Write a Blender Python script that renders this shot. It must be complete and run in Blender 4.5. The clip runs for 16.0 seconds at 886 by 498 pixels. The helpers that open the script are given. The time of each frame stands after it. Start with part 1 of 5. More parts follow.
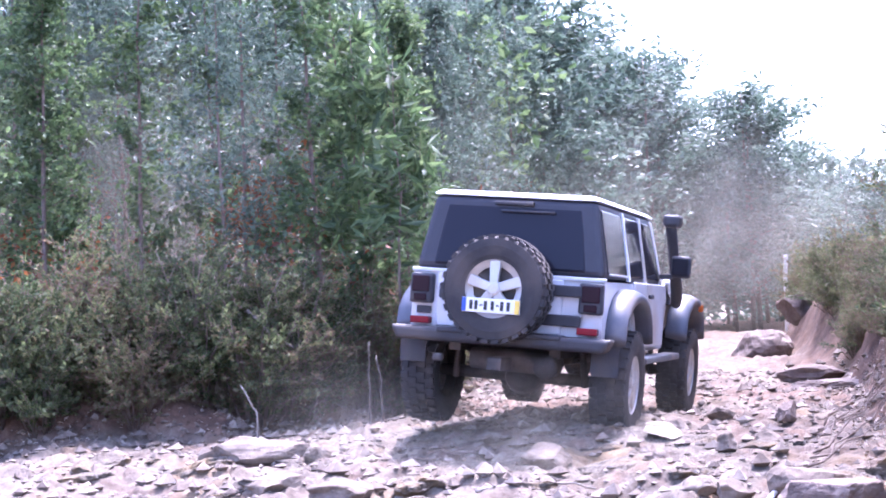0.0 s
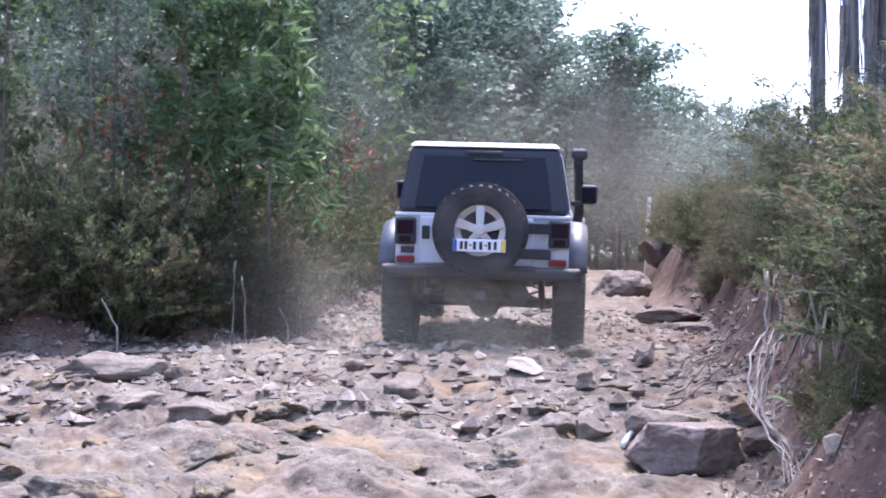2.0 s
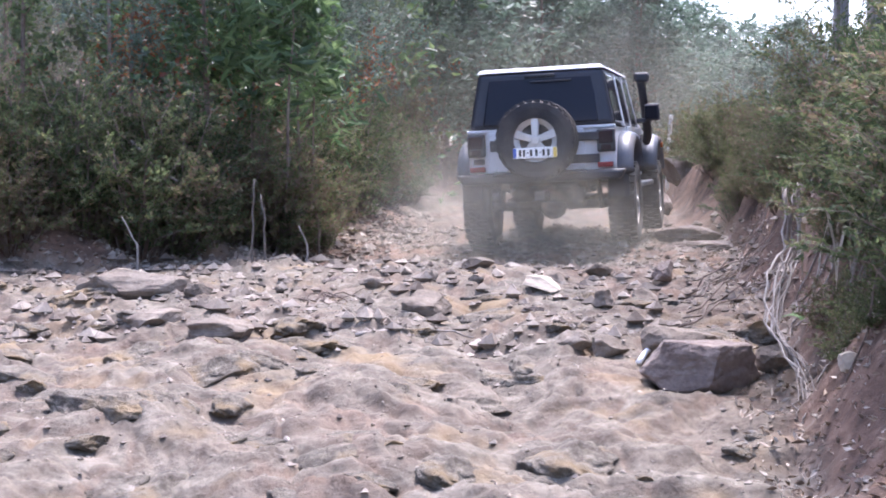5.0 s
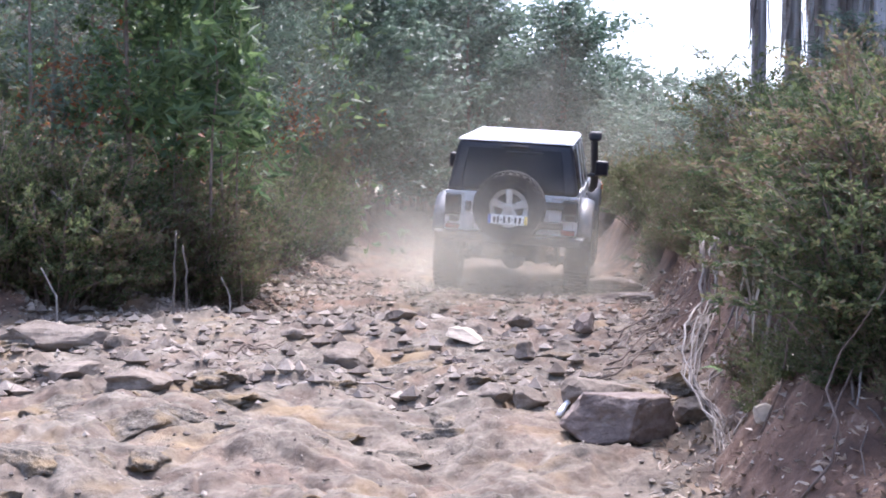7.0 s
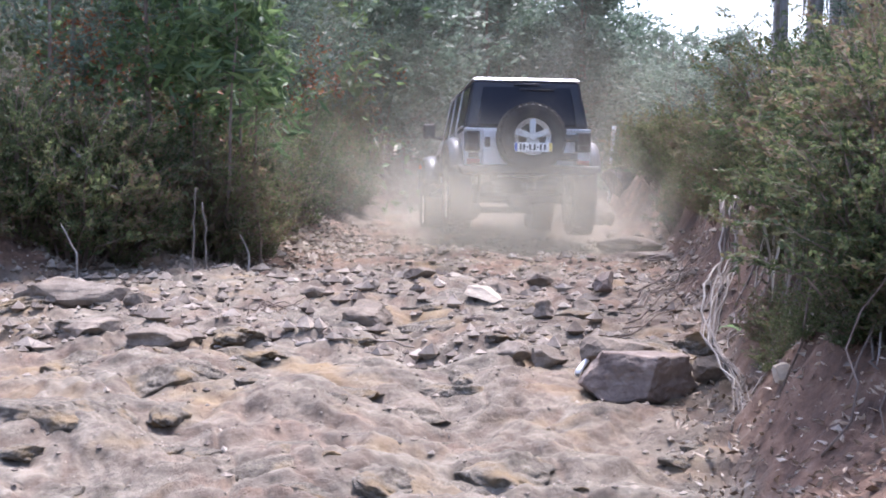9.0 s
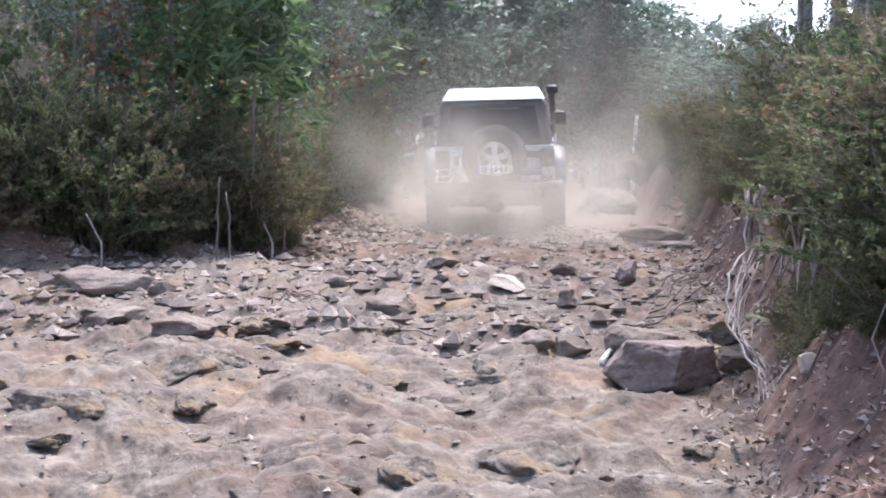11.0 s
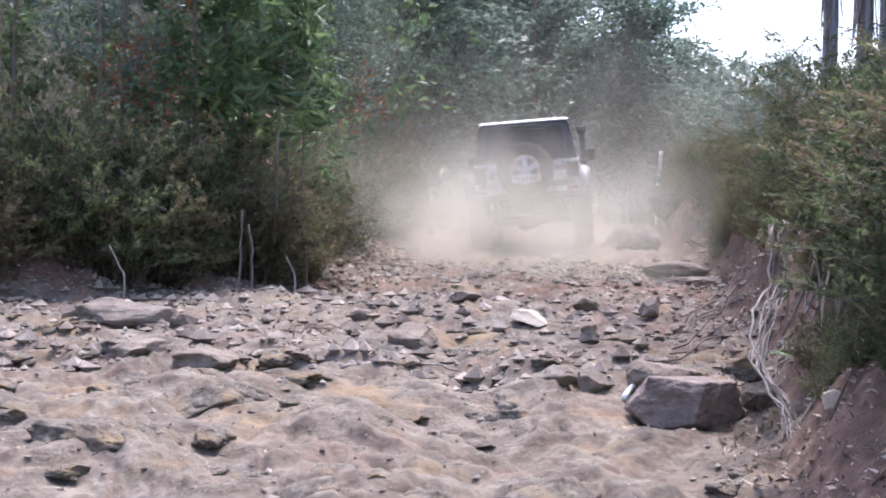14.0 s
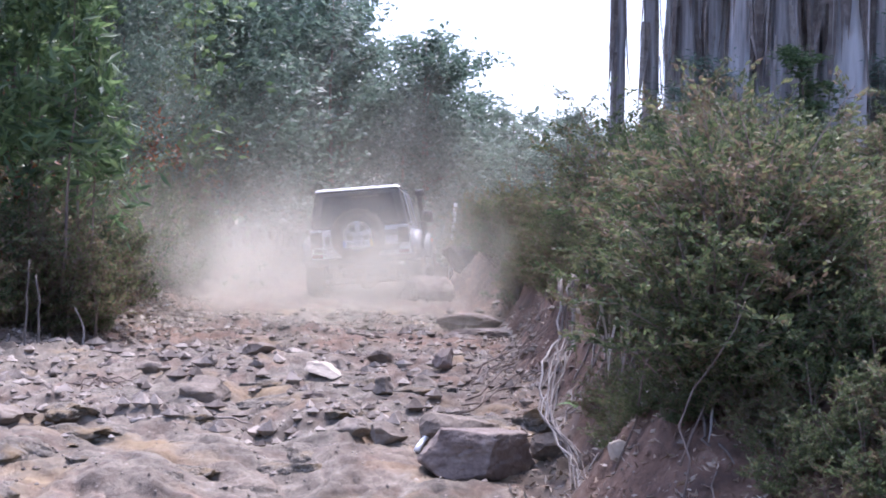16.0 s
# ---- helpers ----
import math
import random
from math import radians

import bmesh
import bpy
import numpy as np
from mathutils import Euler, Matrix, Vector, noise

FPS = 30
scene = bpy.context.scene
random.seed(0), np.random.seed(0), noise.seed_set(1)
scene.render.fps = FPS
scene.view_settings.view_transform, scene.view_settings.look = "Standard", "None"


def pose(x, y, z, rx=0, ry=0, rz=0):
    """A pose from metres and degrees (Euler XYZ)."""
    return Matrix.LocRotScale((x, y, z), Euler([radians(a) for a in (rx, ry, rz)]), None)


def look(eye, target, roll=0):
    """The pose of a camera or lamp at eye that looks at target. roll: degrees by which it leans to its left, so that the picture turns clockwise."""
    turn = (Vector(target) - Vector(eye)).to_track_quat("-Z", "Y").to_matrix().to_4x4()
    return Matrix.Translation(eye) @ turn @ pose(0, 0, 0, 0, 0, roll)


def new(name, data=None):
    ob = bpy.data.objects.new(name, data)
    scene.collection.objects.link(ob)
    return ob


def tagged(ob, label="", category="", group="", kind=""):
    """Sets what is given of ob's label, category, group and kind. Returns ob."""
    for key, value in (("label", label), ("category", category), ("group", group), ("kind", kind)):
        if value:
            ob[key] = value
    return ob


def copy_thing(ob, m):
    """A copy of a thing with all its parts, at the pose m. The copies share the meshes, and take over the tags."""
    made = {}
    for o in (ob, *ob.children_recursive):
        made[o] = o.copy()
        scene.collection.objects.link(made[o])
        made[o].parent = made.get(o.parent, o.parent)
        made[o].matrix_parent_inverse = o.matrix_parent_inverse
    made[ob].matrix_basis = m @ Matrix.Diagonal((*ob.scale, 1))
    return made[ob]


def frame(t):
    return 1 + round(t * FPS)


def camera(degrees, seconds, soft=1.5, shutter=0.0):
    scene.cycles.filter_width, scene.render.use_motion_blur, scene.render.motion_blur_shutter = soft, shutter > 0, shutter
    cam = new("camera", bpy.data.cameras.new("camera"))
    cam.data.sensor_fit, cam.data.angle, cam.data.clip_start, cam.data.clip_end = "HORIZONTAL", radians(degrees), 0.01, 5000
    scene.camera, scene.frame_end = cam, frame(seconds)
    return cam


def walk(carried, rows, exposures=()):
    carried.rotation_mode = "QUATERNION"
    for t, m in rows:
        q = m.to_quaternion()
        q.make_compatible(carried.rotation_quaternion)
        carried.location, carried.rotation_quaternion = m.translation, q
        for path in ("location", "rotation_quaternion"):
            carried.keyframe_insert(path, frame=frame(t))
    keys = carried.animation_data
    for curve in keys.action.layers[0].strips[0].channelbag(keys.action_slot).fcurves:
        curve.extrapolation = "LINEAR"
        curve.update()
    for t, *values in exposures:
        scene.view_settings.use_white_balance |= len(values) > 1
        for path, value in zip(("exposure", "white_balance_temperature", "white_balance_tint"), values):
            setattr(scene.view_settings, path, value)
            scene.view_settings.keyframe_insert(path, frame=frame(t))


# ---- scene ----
cam = camera(33.57, 16.0, soft=1.9)
walk(cam, [
    (0.0, pose(0.025, -0.005, 1.717, 94.34, 3.28, 7.47)),
    (0.5, pose(0.002, -0.004, 1.751, 92.19, 2.17, 3.24)),
    (1.0, pose(-0.009, 0.025, 1.757, 90.78, 0.88, 0.09)),
    (1.5, pose(-0.037, 0.025, 1.752, 90.62, 0.07, 0.76)),
    (2.0, pose(-0.039, 0.019, 1.747, 91.24, 0.19, 2.00)),
    (2.5, pose(-0.024, 0.017, 1.747, 91.12, 0.47, 2.68)),
    (3.0, pose(-0.024, 0.003, 1.747, 90.01, 0.14, 1.16)),
    (3.5, pose(-0.035, -0.037, 1.744, 89.56, 0.50, 3.05)),
    (4.0, pose(-0.036, -0.003, 1.720, 88.45, 0.07, 2.66)),
    (4.2, pose(-0.027, 0.017, 1.737, 87.89, 0.14, 2.69)),
    (5.2, pose(-0.012, 0.006, 1.745, 88.1, 0.13, 2.85)),
    (6.3, pose(0.004, -0.005, 1.752, 88.89, 0.11, 2.69)),
    (6.5, pose(0.008, 0.001, 1.757, 89.71, 0.24, 2.07)),
    (7.0, pose(0.023, -0.008, 1.760, 90.00, -0.00, -0.00)),
    (7.5, pose(0.025, -0.015, 1.767, 90.10, -0.16, -0.63)),
    (8.0, pose(0.024, -0.017, 1.769, 89.13, -0.23, -1.36)),
    (8.5, pose(0.017, 0.008, 1.751, 88.28, -0.31, 0.28)),
    (9.0, pose(0.016, -0.006, 1.755, 88.40, -0.22, 0.71)),
    (10.2, pose(0.006, -0.01, 1.754, 88.1, -0.22, 1.4)),
    (11.5, pose(-0.003, -0.016, 1.754, 87.73, -0.22, 1.79)),
    (12.0, pose(-0.001, -0.012, 1.742, 87.39, -0.32, 2.56)),
    (12.5, pose(0.013, -0.008, 1.744, 88.08, -0.27, 3.05)),
    (13.0, pose(0.006, 0.010, 1.743, 87.32, -0.54, 3.13)),
    (13.5, pose(-0.004, -0.016, 1.752, 87.77, -0.91, 2.89)),
    (14.0, pose(0.010, 0.015, 1.748, 89.33, -0.58, 2.48)),
    (14.5, pose(0.012, 0.025, 1.751, 90.26, -1.31, 0.50)),
    (15.0, pose(0.008, 0.005, 1.759, 89.98, -1.30, -0.75)),
    (15.5, pose(0.028, -0.002, 1.764, 90.72, -1.06, -1.86)),
    (16.0, pose(0.020, -0.012, 1.763, 91.38, -0.83, -5.46)),
], [(0.0, 2.8, 5350, 38), (0.6, 2.3, 5400, 30), (1.2, 2.05, 5450, 26), (4.0, 1.98, 5650, 23), (13.0, 1.72, 5850, 20), (16.0, 1.68, 5550, 26)])
scene.cycles.transparent_max_bounces = 256

# ---- world and sun ----
SUN_AZ, SUN_EL = 20.0, 67.0
world = bpy.data.worlds.new("sky")
scene.world = world
world.use_nodes = True
wn = world.node_tree
sky = wn.nodes.new("ShaderNodeTexSky")
sky.sky_type = "NISHITA"
sky.sun_disc = False
sky.sun_elevation = radians(SUN_EL)
sky.sun_rotation = radians(SUN_AZ)
sky.dust_density = 4.0
wn.links.new(sky.outputs[0], wn.nodes["Background"].inputs[0])
wn.nodes["Background"].inputs[1].default_value = 0.15
sun = new("sun", bpy.data.lights.new("sun", "SUN"))
sun.data.energy, sun.data.angle, sun.data.color = 2.05, radians(11.0), (1.0, 0.95, 0.87)
sd = Vector((math.sin(radians(SUN_AZ)) * math.cos(radians(SUN_EL)), math.cos(radians(SUN_AZ)) * math.cos(radians(SUN_EL)), math.sin(radians(SUN_EL))))
sun.matrix_world = look(sd * 60, (0, 0, 0))


# ---- materials ----
def material(name, colors, scale=8.0, rough=0.7, bump=0.3, fine=60.0, metal=0.0, island=0.0, coord="Object", spec=0.5, translucent=0.0, rand=0.0, dirt=None, dirt_amount=0.0, relief=0.02, stretch=None):
    """Noise-mixed colours at two scales, fine relief; island/rand: variation per leaf or per object; dirt: a second colour in blotches."""
    m = bpy.data.materials.new(name)
    m.use_nodes = True
    nt = m.node_tree
    N, L = nt.nodes, nt.links
    b = N["Principled BSDF"]
    tc = N.new("ShaderNodeTexCoord")
    where = tc.outputs[coord]
    if stretch:
        mp = N.new("ShaderNodeMapping")
        mp.inputs["Scale"].default_value = stretch
        L.new(where, mp.inputs["Vector"])
        where = mp.outputs[0]
    n1, n2 = N.new("ShaderNodeTexNoise"), N.new("ShaderNodeTexNoise")
    for n, s in ((n1, scale), (n2, fine)):
        n.inputs["Scale"].default_value = s
        n.inputs["Detail"].default_value = 8
        n.inputs["Roughness"].default_value = 0.65
        L.new(where, n.inputs["Vector"])
    mix = N.new("ShaderNodeMath")
    mix.operation = "MULTIPLY_ADD"
    L.new(n2.outputs["Fac"], mix.inputs[0])
    mix.inputs[1].default_value = 0.35
    L.new(n1.outputs["Fac"], mix.inputs[2])
    fac = mix.outputs[0]
    shift = N.new("ShaderNodeMath")
    shift.operation = "SUBTRACT"
    L.new(fac, shift.inputs[0])
    shift.inputs[1].default_value = 0.175
    fac = shift.outputs[0]
    for amount, node, out in ((island, "ShaderNodeNewGeometry", "Random Per Island"), (rand, "ShaderNodeObjectInfo", "Random")):
        if amount:
            g = N.new(node)
            a = N.new("ShaderNodeMath")
            a.operation = "MULTIPLY_ADD"
            L.new(g.outputs[out], a.inputs[0])
            a.inputs[1].default_value = amount
            sub = N.new("ShaderNodeMath")
            sub.operation = "SUBTRACT"
            L.new(fac, sub.inputs[0])
            sub.inputs[1].default_value = amount / 2
            L.new(sub.outputs[0], a.inputs[2])
            fac = a.outputs[0]
    ramp = N.new("ShaderNodeValToRGB")
    el = ramp.color_ramp.elements
    while len(el) < len(colors):
        el.new(0.5)
    for i, c in enumerate(colors):
        el[i].position = 0.28 + 0.44 * i / max(1, len(colors) - 1)
        el[i].color = (*c, 1)
    L.new(fac, ramp.inputs[0])
    col = ramp.outputs[0]
    if dirt:
        n3 = N.new("ShaderNodeTexNoise")
        n3.inputs["Scale"].default_value = scale * 0.37
        n3.inputs["Detail"].default_value = 6
        L.new(tc.outputs[coord], n3.inputs["Vector"])
        r3 = N.new("ShaderNodeMapRange")
        r3.inputs[1].default_value, r3.inputs[2].default_value = 0.62 - dirt_amount * 0.35, 0.75 - dirt_amount * 0.2
        L.new(n3.outputs["Fac"], r3.inputs[0])
        mx = N.new("ShaderNodeMix")
        mx.data_type = "RGBA"
        L.new(r3.outputs[0], mx.inputs[0])
        L.new(col, mx.inputs[6])
        mx.inputs[7].default_value = (*dirt, 1)
        col = mx.outputs[2]
    L.new(col, b.inputs["Base Color"])
    b.inputs["Roughness"].default_value = rough
    b.inputs["Metallic"].default_value = metal
    b.inputs["Specular IOR Level"].default_value = spec
    if bump:
        bp = N.new("ShaderNodeBump")
        bp.inputs["Strength"].default_value = bump
        bp.inputs["Distance"].default_value = relief
        L.new(mix.outputs[0], bp.inputs["Height"])
        L.new(bp.outputs[0], b.inputs["Normal"])
    if translucent:
        tr = N.new("ShaderNodeBsdfTranslucent")
        L.new(col, tr.inputs["Color"])
        ms = N.new("ShaderNodeMixShader")
        ms.inputs[0].default_value = translucent
        L.new(b.outputs[0], ms.inputs[1])
        L.new(tr.outputs[0], ms.inputs[2])
        L.new(ms.outputs[0], N["Material Output"].inputs[0])
    return m


def plain_glass(name, color, rough=0.05):
    m = bpy.data.materials.new(name)
    m.use_nodes = True
    b = m.node_tree.nodes["Principled BSDF"]
    b.inputs["Base Color"].default_value = (*color, 1)
    b.inputs["Roughness"].default_value = rough
    b.inputs["Specular IOR Level"].default_value = 0.16
    return m


def dust_material(name, density):
    """Thin dust: soft discs that fade to nothing at the rim, broken up by noise."""
    m = bpy.data.materials.new(name)
    m.use_nodes = True
    N, L = m.node_tree.nodes, m.node_tree.links
    N.remove(N["Principled BSDF"])
    uv = N.new("ShaderNodeUVMap")
    grad = N.new("ShaderNodeTexGradient")
    grad.gradient_type = "SPHERICAL"
    L.new(uv.outputs[0], grad.inputs[0])
    smooth = N.new("ShaderNodeMapRange")
    smooth.interpolation_type = "SMOOTHERSTEP"
    L.new(grad.outputs["Fac"], smooth.inputs[0])
    tc = N.new("ShaderNodeTexCoord")
    ns = N.new("ShaderNodeTexNoise")
    ns.inputs["Scale"].default_value = 2.2
    ns.inputs["Detail"].default_value = 4
    L.new(tc.outputs["Object"], ns.inputs["Vector"])
    nr = N.new("ShaderNodeMapRange")
    nr.inputs[1].default_value, nr.inputs[2].default_value = 0.3, 0.7
    nr.inputs[3].default_value, nr.inputs[4].default_value = 0.35, 1.0
    L.new(ns.outputs["Fac"], nr.inputs[0])
    mul = N.new("ShaderNodeMath")
    mul.operation = "MULTIPLY"
    L.new(smooth.outputs[0], mul.inputs[0])
    L.new(nr.outputs[0], mul.inputs[1])
    den = N.new("ShaderNodeMath")
    den.operation = "MULTIPLY"
    L.new(mul.outputs[0], den.inputs[0])
    den.inputs[1].default_value = density
    df, tl, half = N.new("ShaderNodeBsdfDiffuse"), N.new("ShaderNodeBsdfTranslucent"), N.new("ShaderNodeMixShader")
    for n in (df, tl):
        n.inputs["Color"].default_value = (0.78, 0.752, 0.63, 1)
    half.inputs[0].default_value = 0.6
    L.new(df.outputs[0], half.inputs[1])
    L.new(tl.outputs[0], half.inputs[2])
    clear, mx = N.new("ShaderNodeBsdfTransparent"), N.new("ShaderNodeMixShader")
    L.new(den.outputs[0], mx.inputs[0])
    L.new(clear.outputs[0], mx.inputs[1])
    L.new(half.outputs[0], mx.inputs[2])
    L.new(mx.outputs[0], N["Material Output"].inputs[0])
    return m


def soil_shade_over(m, attribute, colors, scale):
    """Earth over the rock, and shade painted as earth in its hollows, by the attribute."""
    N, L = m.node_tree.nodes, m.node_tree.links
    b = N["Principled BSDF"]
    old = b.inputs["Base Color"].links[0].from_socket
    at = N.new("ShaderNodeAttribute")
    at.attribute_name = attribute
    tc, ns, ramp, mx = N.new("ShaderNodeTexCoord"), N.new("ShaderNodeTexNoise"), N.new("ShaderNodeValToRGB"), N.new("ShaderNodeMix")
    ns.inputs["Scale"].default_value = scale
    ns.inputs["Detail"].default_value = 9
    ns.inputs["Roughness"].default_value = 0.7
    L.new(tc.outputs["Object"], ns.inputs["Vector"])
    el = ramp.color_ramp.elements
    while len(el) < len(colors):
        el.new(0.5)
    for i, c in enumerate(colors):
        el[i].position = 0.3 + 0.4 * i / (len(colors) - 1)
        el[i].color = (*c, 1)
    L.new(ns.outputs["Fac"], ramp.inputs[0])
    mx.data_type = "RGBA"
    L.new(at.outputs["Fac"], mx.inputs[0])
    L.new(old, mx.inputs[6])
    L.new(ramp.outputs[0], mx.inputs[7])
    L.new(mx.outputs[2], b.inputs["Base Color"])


GROUND = material("stony_earth", [(0.042, 0.033, 0.024), (0.098, 0.08, 0.059), (0.16, 0.135, 0.102), (0.25, 0.218, 0.172)], 5.0, 0.92, 1.0, 30, dirt=(0.2, 0.142, 0.076), dirt_amount=0.2, relief=0.035)
soil_shade_over(GROUND, "soil", [(0.04, 0.024, 0.017), (0.085, 0.05, 0.033), (0.15, 0.09, 0.059), (0.24, 0.163, 0.116)], 6.0)
ROCK = material("dusty_rock", [(0.085, 0.066, 0.05), (0.165, 0.132, 0.1), (0.26, 0.217, 0.17)], 5.0, 0.9, 0.8, 45, rand=0.2, relief=0.02)
DARK_ROCK = material("reddish_dark_rock", [(0.085, 0.062, 0.05), (0.16, 0.122, 0.1), (0.25, 0.205, 0.172)], 4.0, 0.88, 0.9, 30, relief=0.03)
PALE_ROCK = material("pale_flat_rock", [(0.3, 0.25, 0.19), (0.46, 0.39, 0.3)], 7.0, 0.85, 0.5, 40, relief=0.01)
GRAVEL = material("loose_gravel", [(0.11, 0.086, 0.068), (0.19, 0.155, 0.122), (0.3, 0.258, 0.21)], 9.0, 0.9, 0.3, 60, island=0.4, relief=0.01)
LITTER = material("dry_leaf_litter", [(0.12, 0.075, 0.045), (0.24, 0.17, 0.11), (0.42, 0.36, 0.29)], 9.0, 0.7, 0.0, 60, island=0.6)
BARK = material("grey_eucalyptus_bark", [(0.12, 0.108, 0.1), (0.27, 0.25, 0.235), (0.42, 0.4, 0.38), (0.52, 0.505, 0.485)], 7.0, 0.9, 0.8, 26, rand=0.2, relief=0.03, stretch=(1, 1, 0.09))
STEM = material("brown_young_bark", [(0.07, 0.05, 0.038), (0.15, 0.11, 0.085), (0.23, 0.19, 0.155)], 6.0, 0.85, 0.4, 40, relief=0.01)
DRYWOOD = material("bleached_dry_wood", [(0.1, 0.08, 0.065), (0.19, 0.16, 0.135), (0.32, 0.285, 0.25)], 10.0, 0.8, 0.3, 60, rand=0.4, relief=0.005)
LEAF_GREEN = material("broad_green_leaf", [(0.05, 0.088, 0.036), (0.092, 0.155, 0.06), (0.15, 0.215, 0.09)], 2.0, 0.48, 0, 30, island=0.7, rand=0.25, translucent=0.5, spec=0.45)
LEAF_BLUE = material("blue_green_gum_leaf", [(0.058, 0.095, 0.066), (0.105, 0.162, 0.115), (0.16, 0.22, 0.165)], 2.0, 0.46, 0, 30, island=0.7, rand=0.25, translucent=0.48, spec=0.5)
LEAF_RUST = material("rusty_dying_leaf", [(0.12, 0.035, 0.015), (0.22, 0.075, 0.025), (0.3, 0.14, 0.05)], 2.0, 0.5, 0, 30, island=0.6, translucent=0.35)
LEAF_HEATH = material("dark_heath_leaf", [(0.055, 0.078, 0.034), (0.095, 0.125, 0.054), (0.135, 0.162, 0.07), (0.17, 0.172, 0.082), (0.17, 0.125, 0.082)], 1.2, 0.65, 0, 30, island=0.5, rand=0.55, translucent=0.5, spec=0.3)
STRAW = material("straw_dry_frond", [(0.2, 0.15, 0.095), (0.36, 0.3, 0.21), (0.52, 0.46, 0.36)], 8.0, 0.75, 0.1, 60, island=0.5, translucent=0.2)
LEAF_FERN = material("bright_fern_leaf", [(0.07, 0.15, 0.03), (0.12, 0.24, 0.05), (0.18, 0.32, 0.08)], 2.0, 0.45, 0, 30, island=0.5, translucent=0.4)
CAR_WHITE = material("silver_white_paint", [(0.55, 0.56, 0.58), (0.62, 0.63, 0.65)], 3.0, 0.32, 0.02, 40, dirt=(0.45, 0.38, 0.31), dirt_amount=0.3)
# roof colour made pale to stand in for the sky's glare on it
ROOF_GLARE = material("pale_roof_paint", [(0.56, 0.56, 0.58), (0.64, 0.64, 0.65)], 3.0, 0.3, 0.02, 60)
TOP_BLACK = material("black_hardtop", [(0.018, 0.018, 0.024), (0.03, 0.03, 0.038)], 4.0, 0.5, 0.08, 150, dirt=(0.05, 0.045, 0.043), dirt_amount=0.1, relief=0.003)
PLASTIC = material("grey_black_plastic", [(0.022, 0.022, 0.027), (0.04, 0.04, 0.046)], 5.0, 0.6, 0.1, 120, dirt=(0.07, 0.058, 0.05), dirt_amount=0.25, relief=0.003)
FLARE = material("faded_grey_flare", [(0.06, 0.07, 0.092), (0.095, 0.105, 0.13)], 5.0, 0.5, 0.1, 120, dirt=(0.2, 0.17, 0.15), dirt_amount=0.25, relief=0.003)
RUBBER = material("dusty_tyre_rubber", [(0.022, 0.021, 0.021), (0.045, 0.042, 0.041)], 6.0, 0.85, 0.3, 80, dirt=(0.08, 0.066, 0.056), dirt_amount=0.35, relief=0.004)
ALLOY = material("silver_alloy", [(0.42, 0.41, 0.39), (0.54, 0.53, 0.5)], 6.0, 0.4, 0.03, 60, metal=0.55, dirt=(0.4, 0.35, 0.3), dirt_amount=0.25)
STEEL = material("dirty_underbody_steel", [(0.03, 0.027, 0.025), (0.07, 0.06, 0.055)], 8.0, 0.7, 0.2, 50, dirt=(0.16, 0.125, 0.1), dirt_amount=0.4, relief=0.004)
TINT = plain_glass("tinted_window", (0.018, 0.018, 0.025), 0.08)
RED_LENS = plain_glass("red_lens", (0.2, 0.015, 0.022), 0.2)
SMOKED_LENS = plain_glass("smoked_red_lens", (0.022, 0.009, 0.014), 0.2)
AMBER = plain_glass("amber_lens", (0.5, 0.13, 0.03), 0.15)
PLATE_WHITE = material("plate_white", [(0.72, 0.72, 0.7), (0.8, 0.8, 0.78)], 12.0, 0.4, 0)
PLATE_YELLOW = material("plate_yellow", [(0.7, 0.5, 0.08), (0.78, 0.58, 0.12)], 12.0, 0.4, 0)
PLATE_BLUE = material("plate_blue", [(0.03, 0.08, 0.35), (0.04, 0.1, 0.42)], 12.0, 0.4, 0)
INK = material("black_ink", [(0.02, 0.02, 0.02), (0.03, 0.03, 0.03)], 12.0, 0.5, 0)
POST_WHITE = material("white_post_paint", [(0.75, 0.75, 0.73), (0.85, 0.85, 0.83)], 12.0, 0.5, 0.05)
DUST = dust_material("airborne_dust", 0.045)
HAZE = dust_material("thin_hanging_dust", 0.08)


# ---- mesh helpers ----
def link(name, verts, faces, mat, smooth=False):
    me = bpy.data.meshes.new(name)
    me.from_pydata(verts, [], faces)
    me.materials.append(mat)
    if smooth:
        me.polygons.foreach_set("use_smooth", [True] * len(me.polygons))
    me.update()
    return new(name, me)


def part(name, bm, mat, parent, label="", smooth=False):
    me = bpy.data.meshes.new(name)
    bmesh.ops.recalc_face_normals(bm, faces=bm.faces[:])
    for f in bm.faces:
        f.smooth = smooth
    bm.to_mesh(me)
    bm.free()
    me.materials.append(mat)
    ob = new(name, me)
    ob.parent = parent
    if label:
        ob["label"] = label
    return ob


def block(bm, x0, x1, y0, y1, z0, z1, bev=0.0, taper=None, seg=2):
    """A box; taper(v) may move each corner; edges rounded by bev."""
    vs = [bm.verts.new((x, y, z)) for z in (z0, z1) for y in (y0, y1) for x in (x0, x1)]
    if taper:
        for v in vs:
            v.co = taper(v.co.copy())
    fs = [bm.faces.new([vs[i] for i in q]) for q in ((0, 2, 3, 1), (4, 5, 7, 6), (0, 1, 5, 4), (2, 6, 7, 3), (0, 4, 6, 2), (1, 3, 7, 5))]
    if bev:
        es = list({e for f in fs for e in f.edges})
        bmesh.ops.bevel(bm, geom=es, offset=bev, segments=seg, affect="EDGES", profile=0.5)
    return bm


def boxed(*a, **k):
    return block(bmesh.new(), *a, **k)


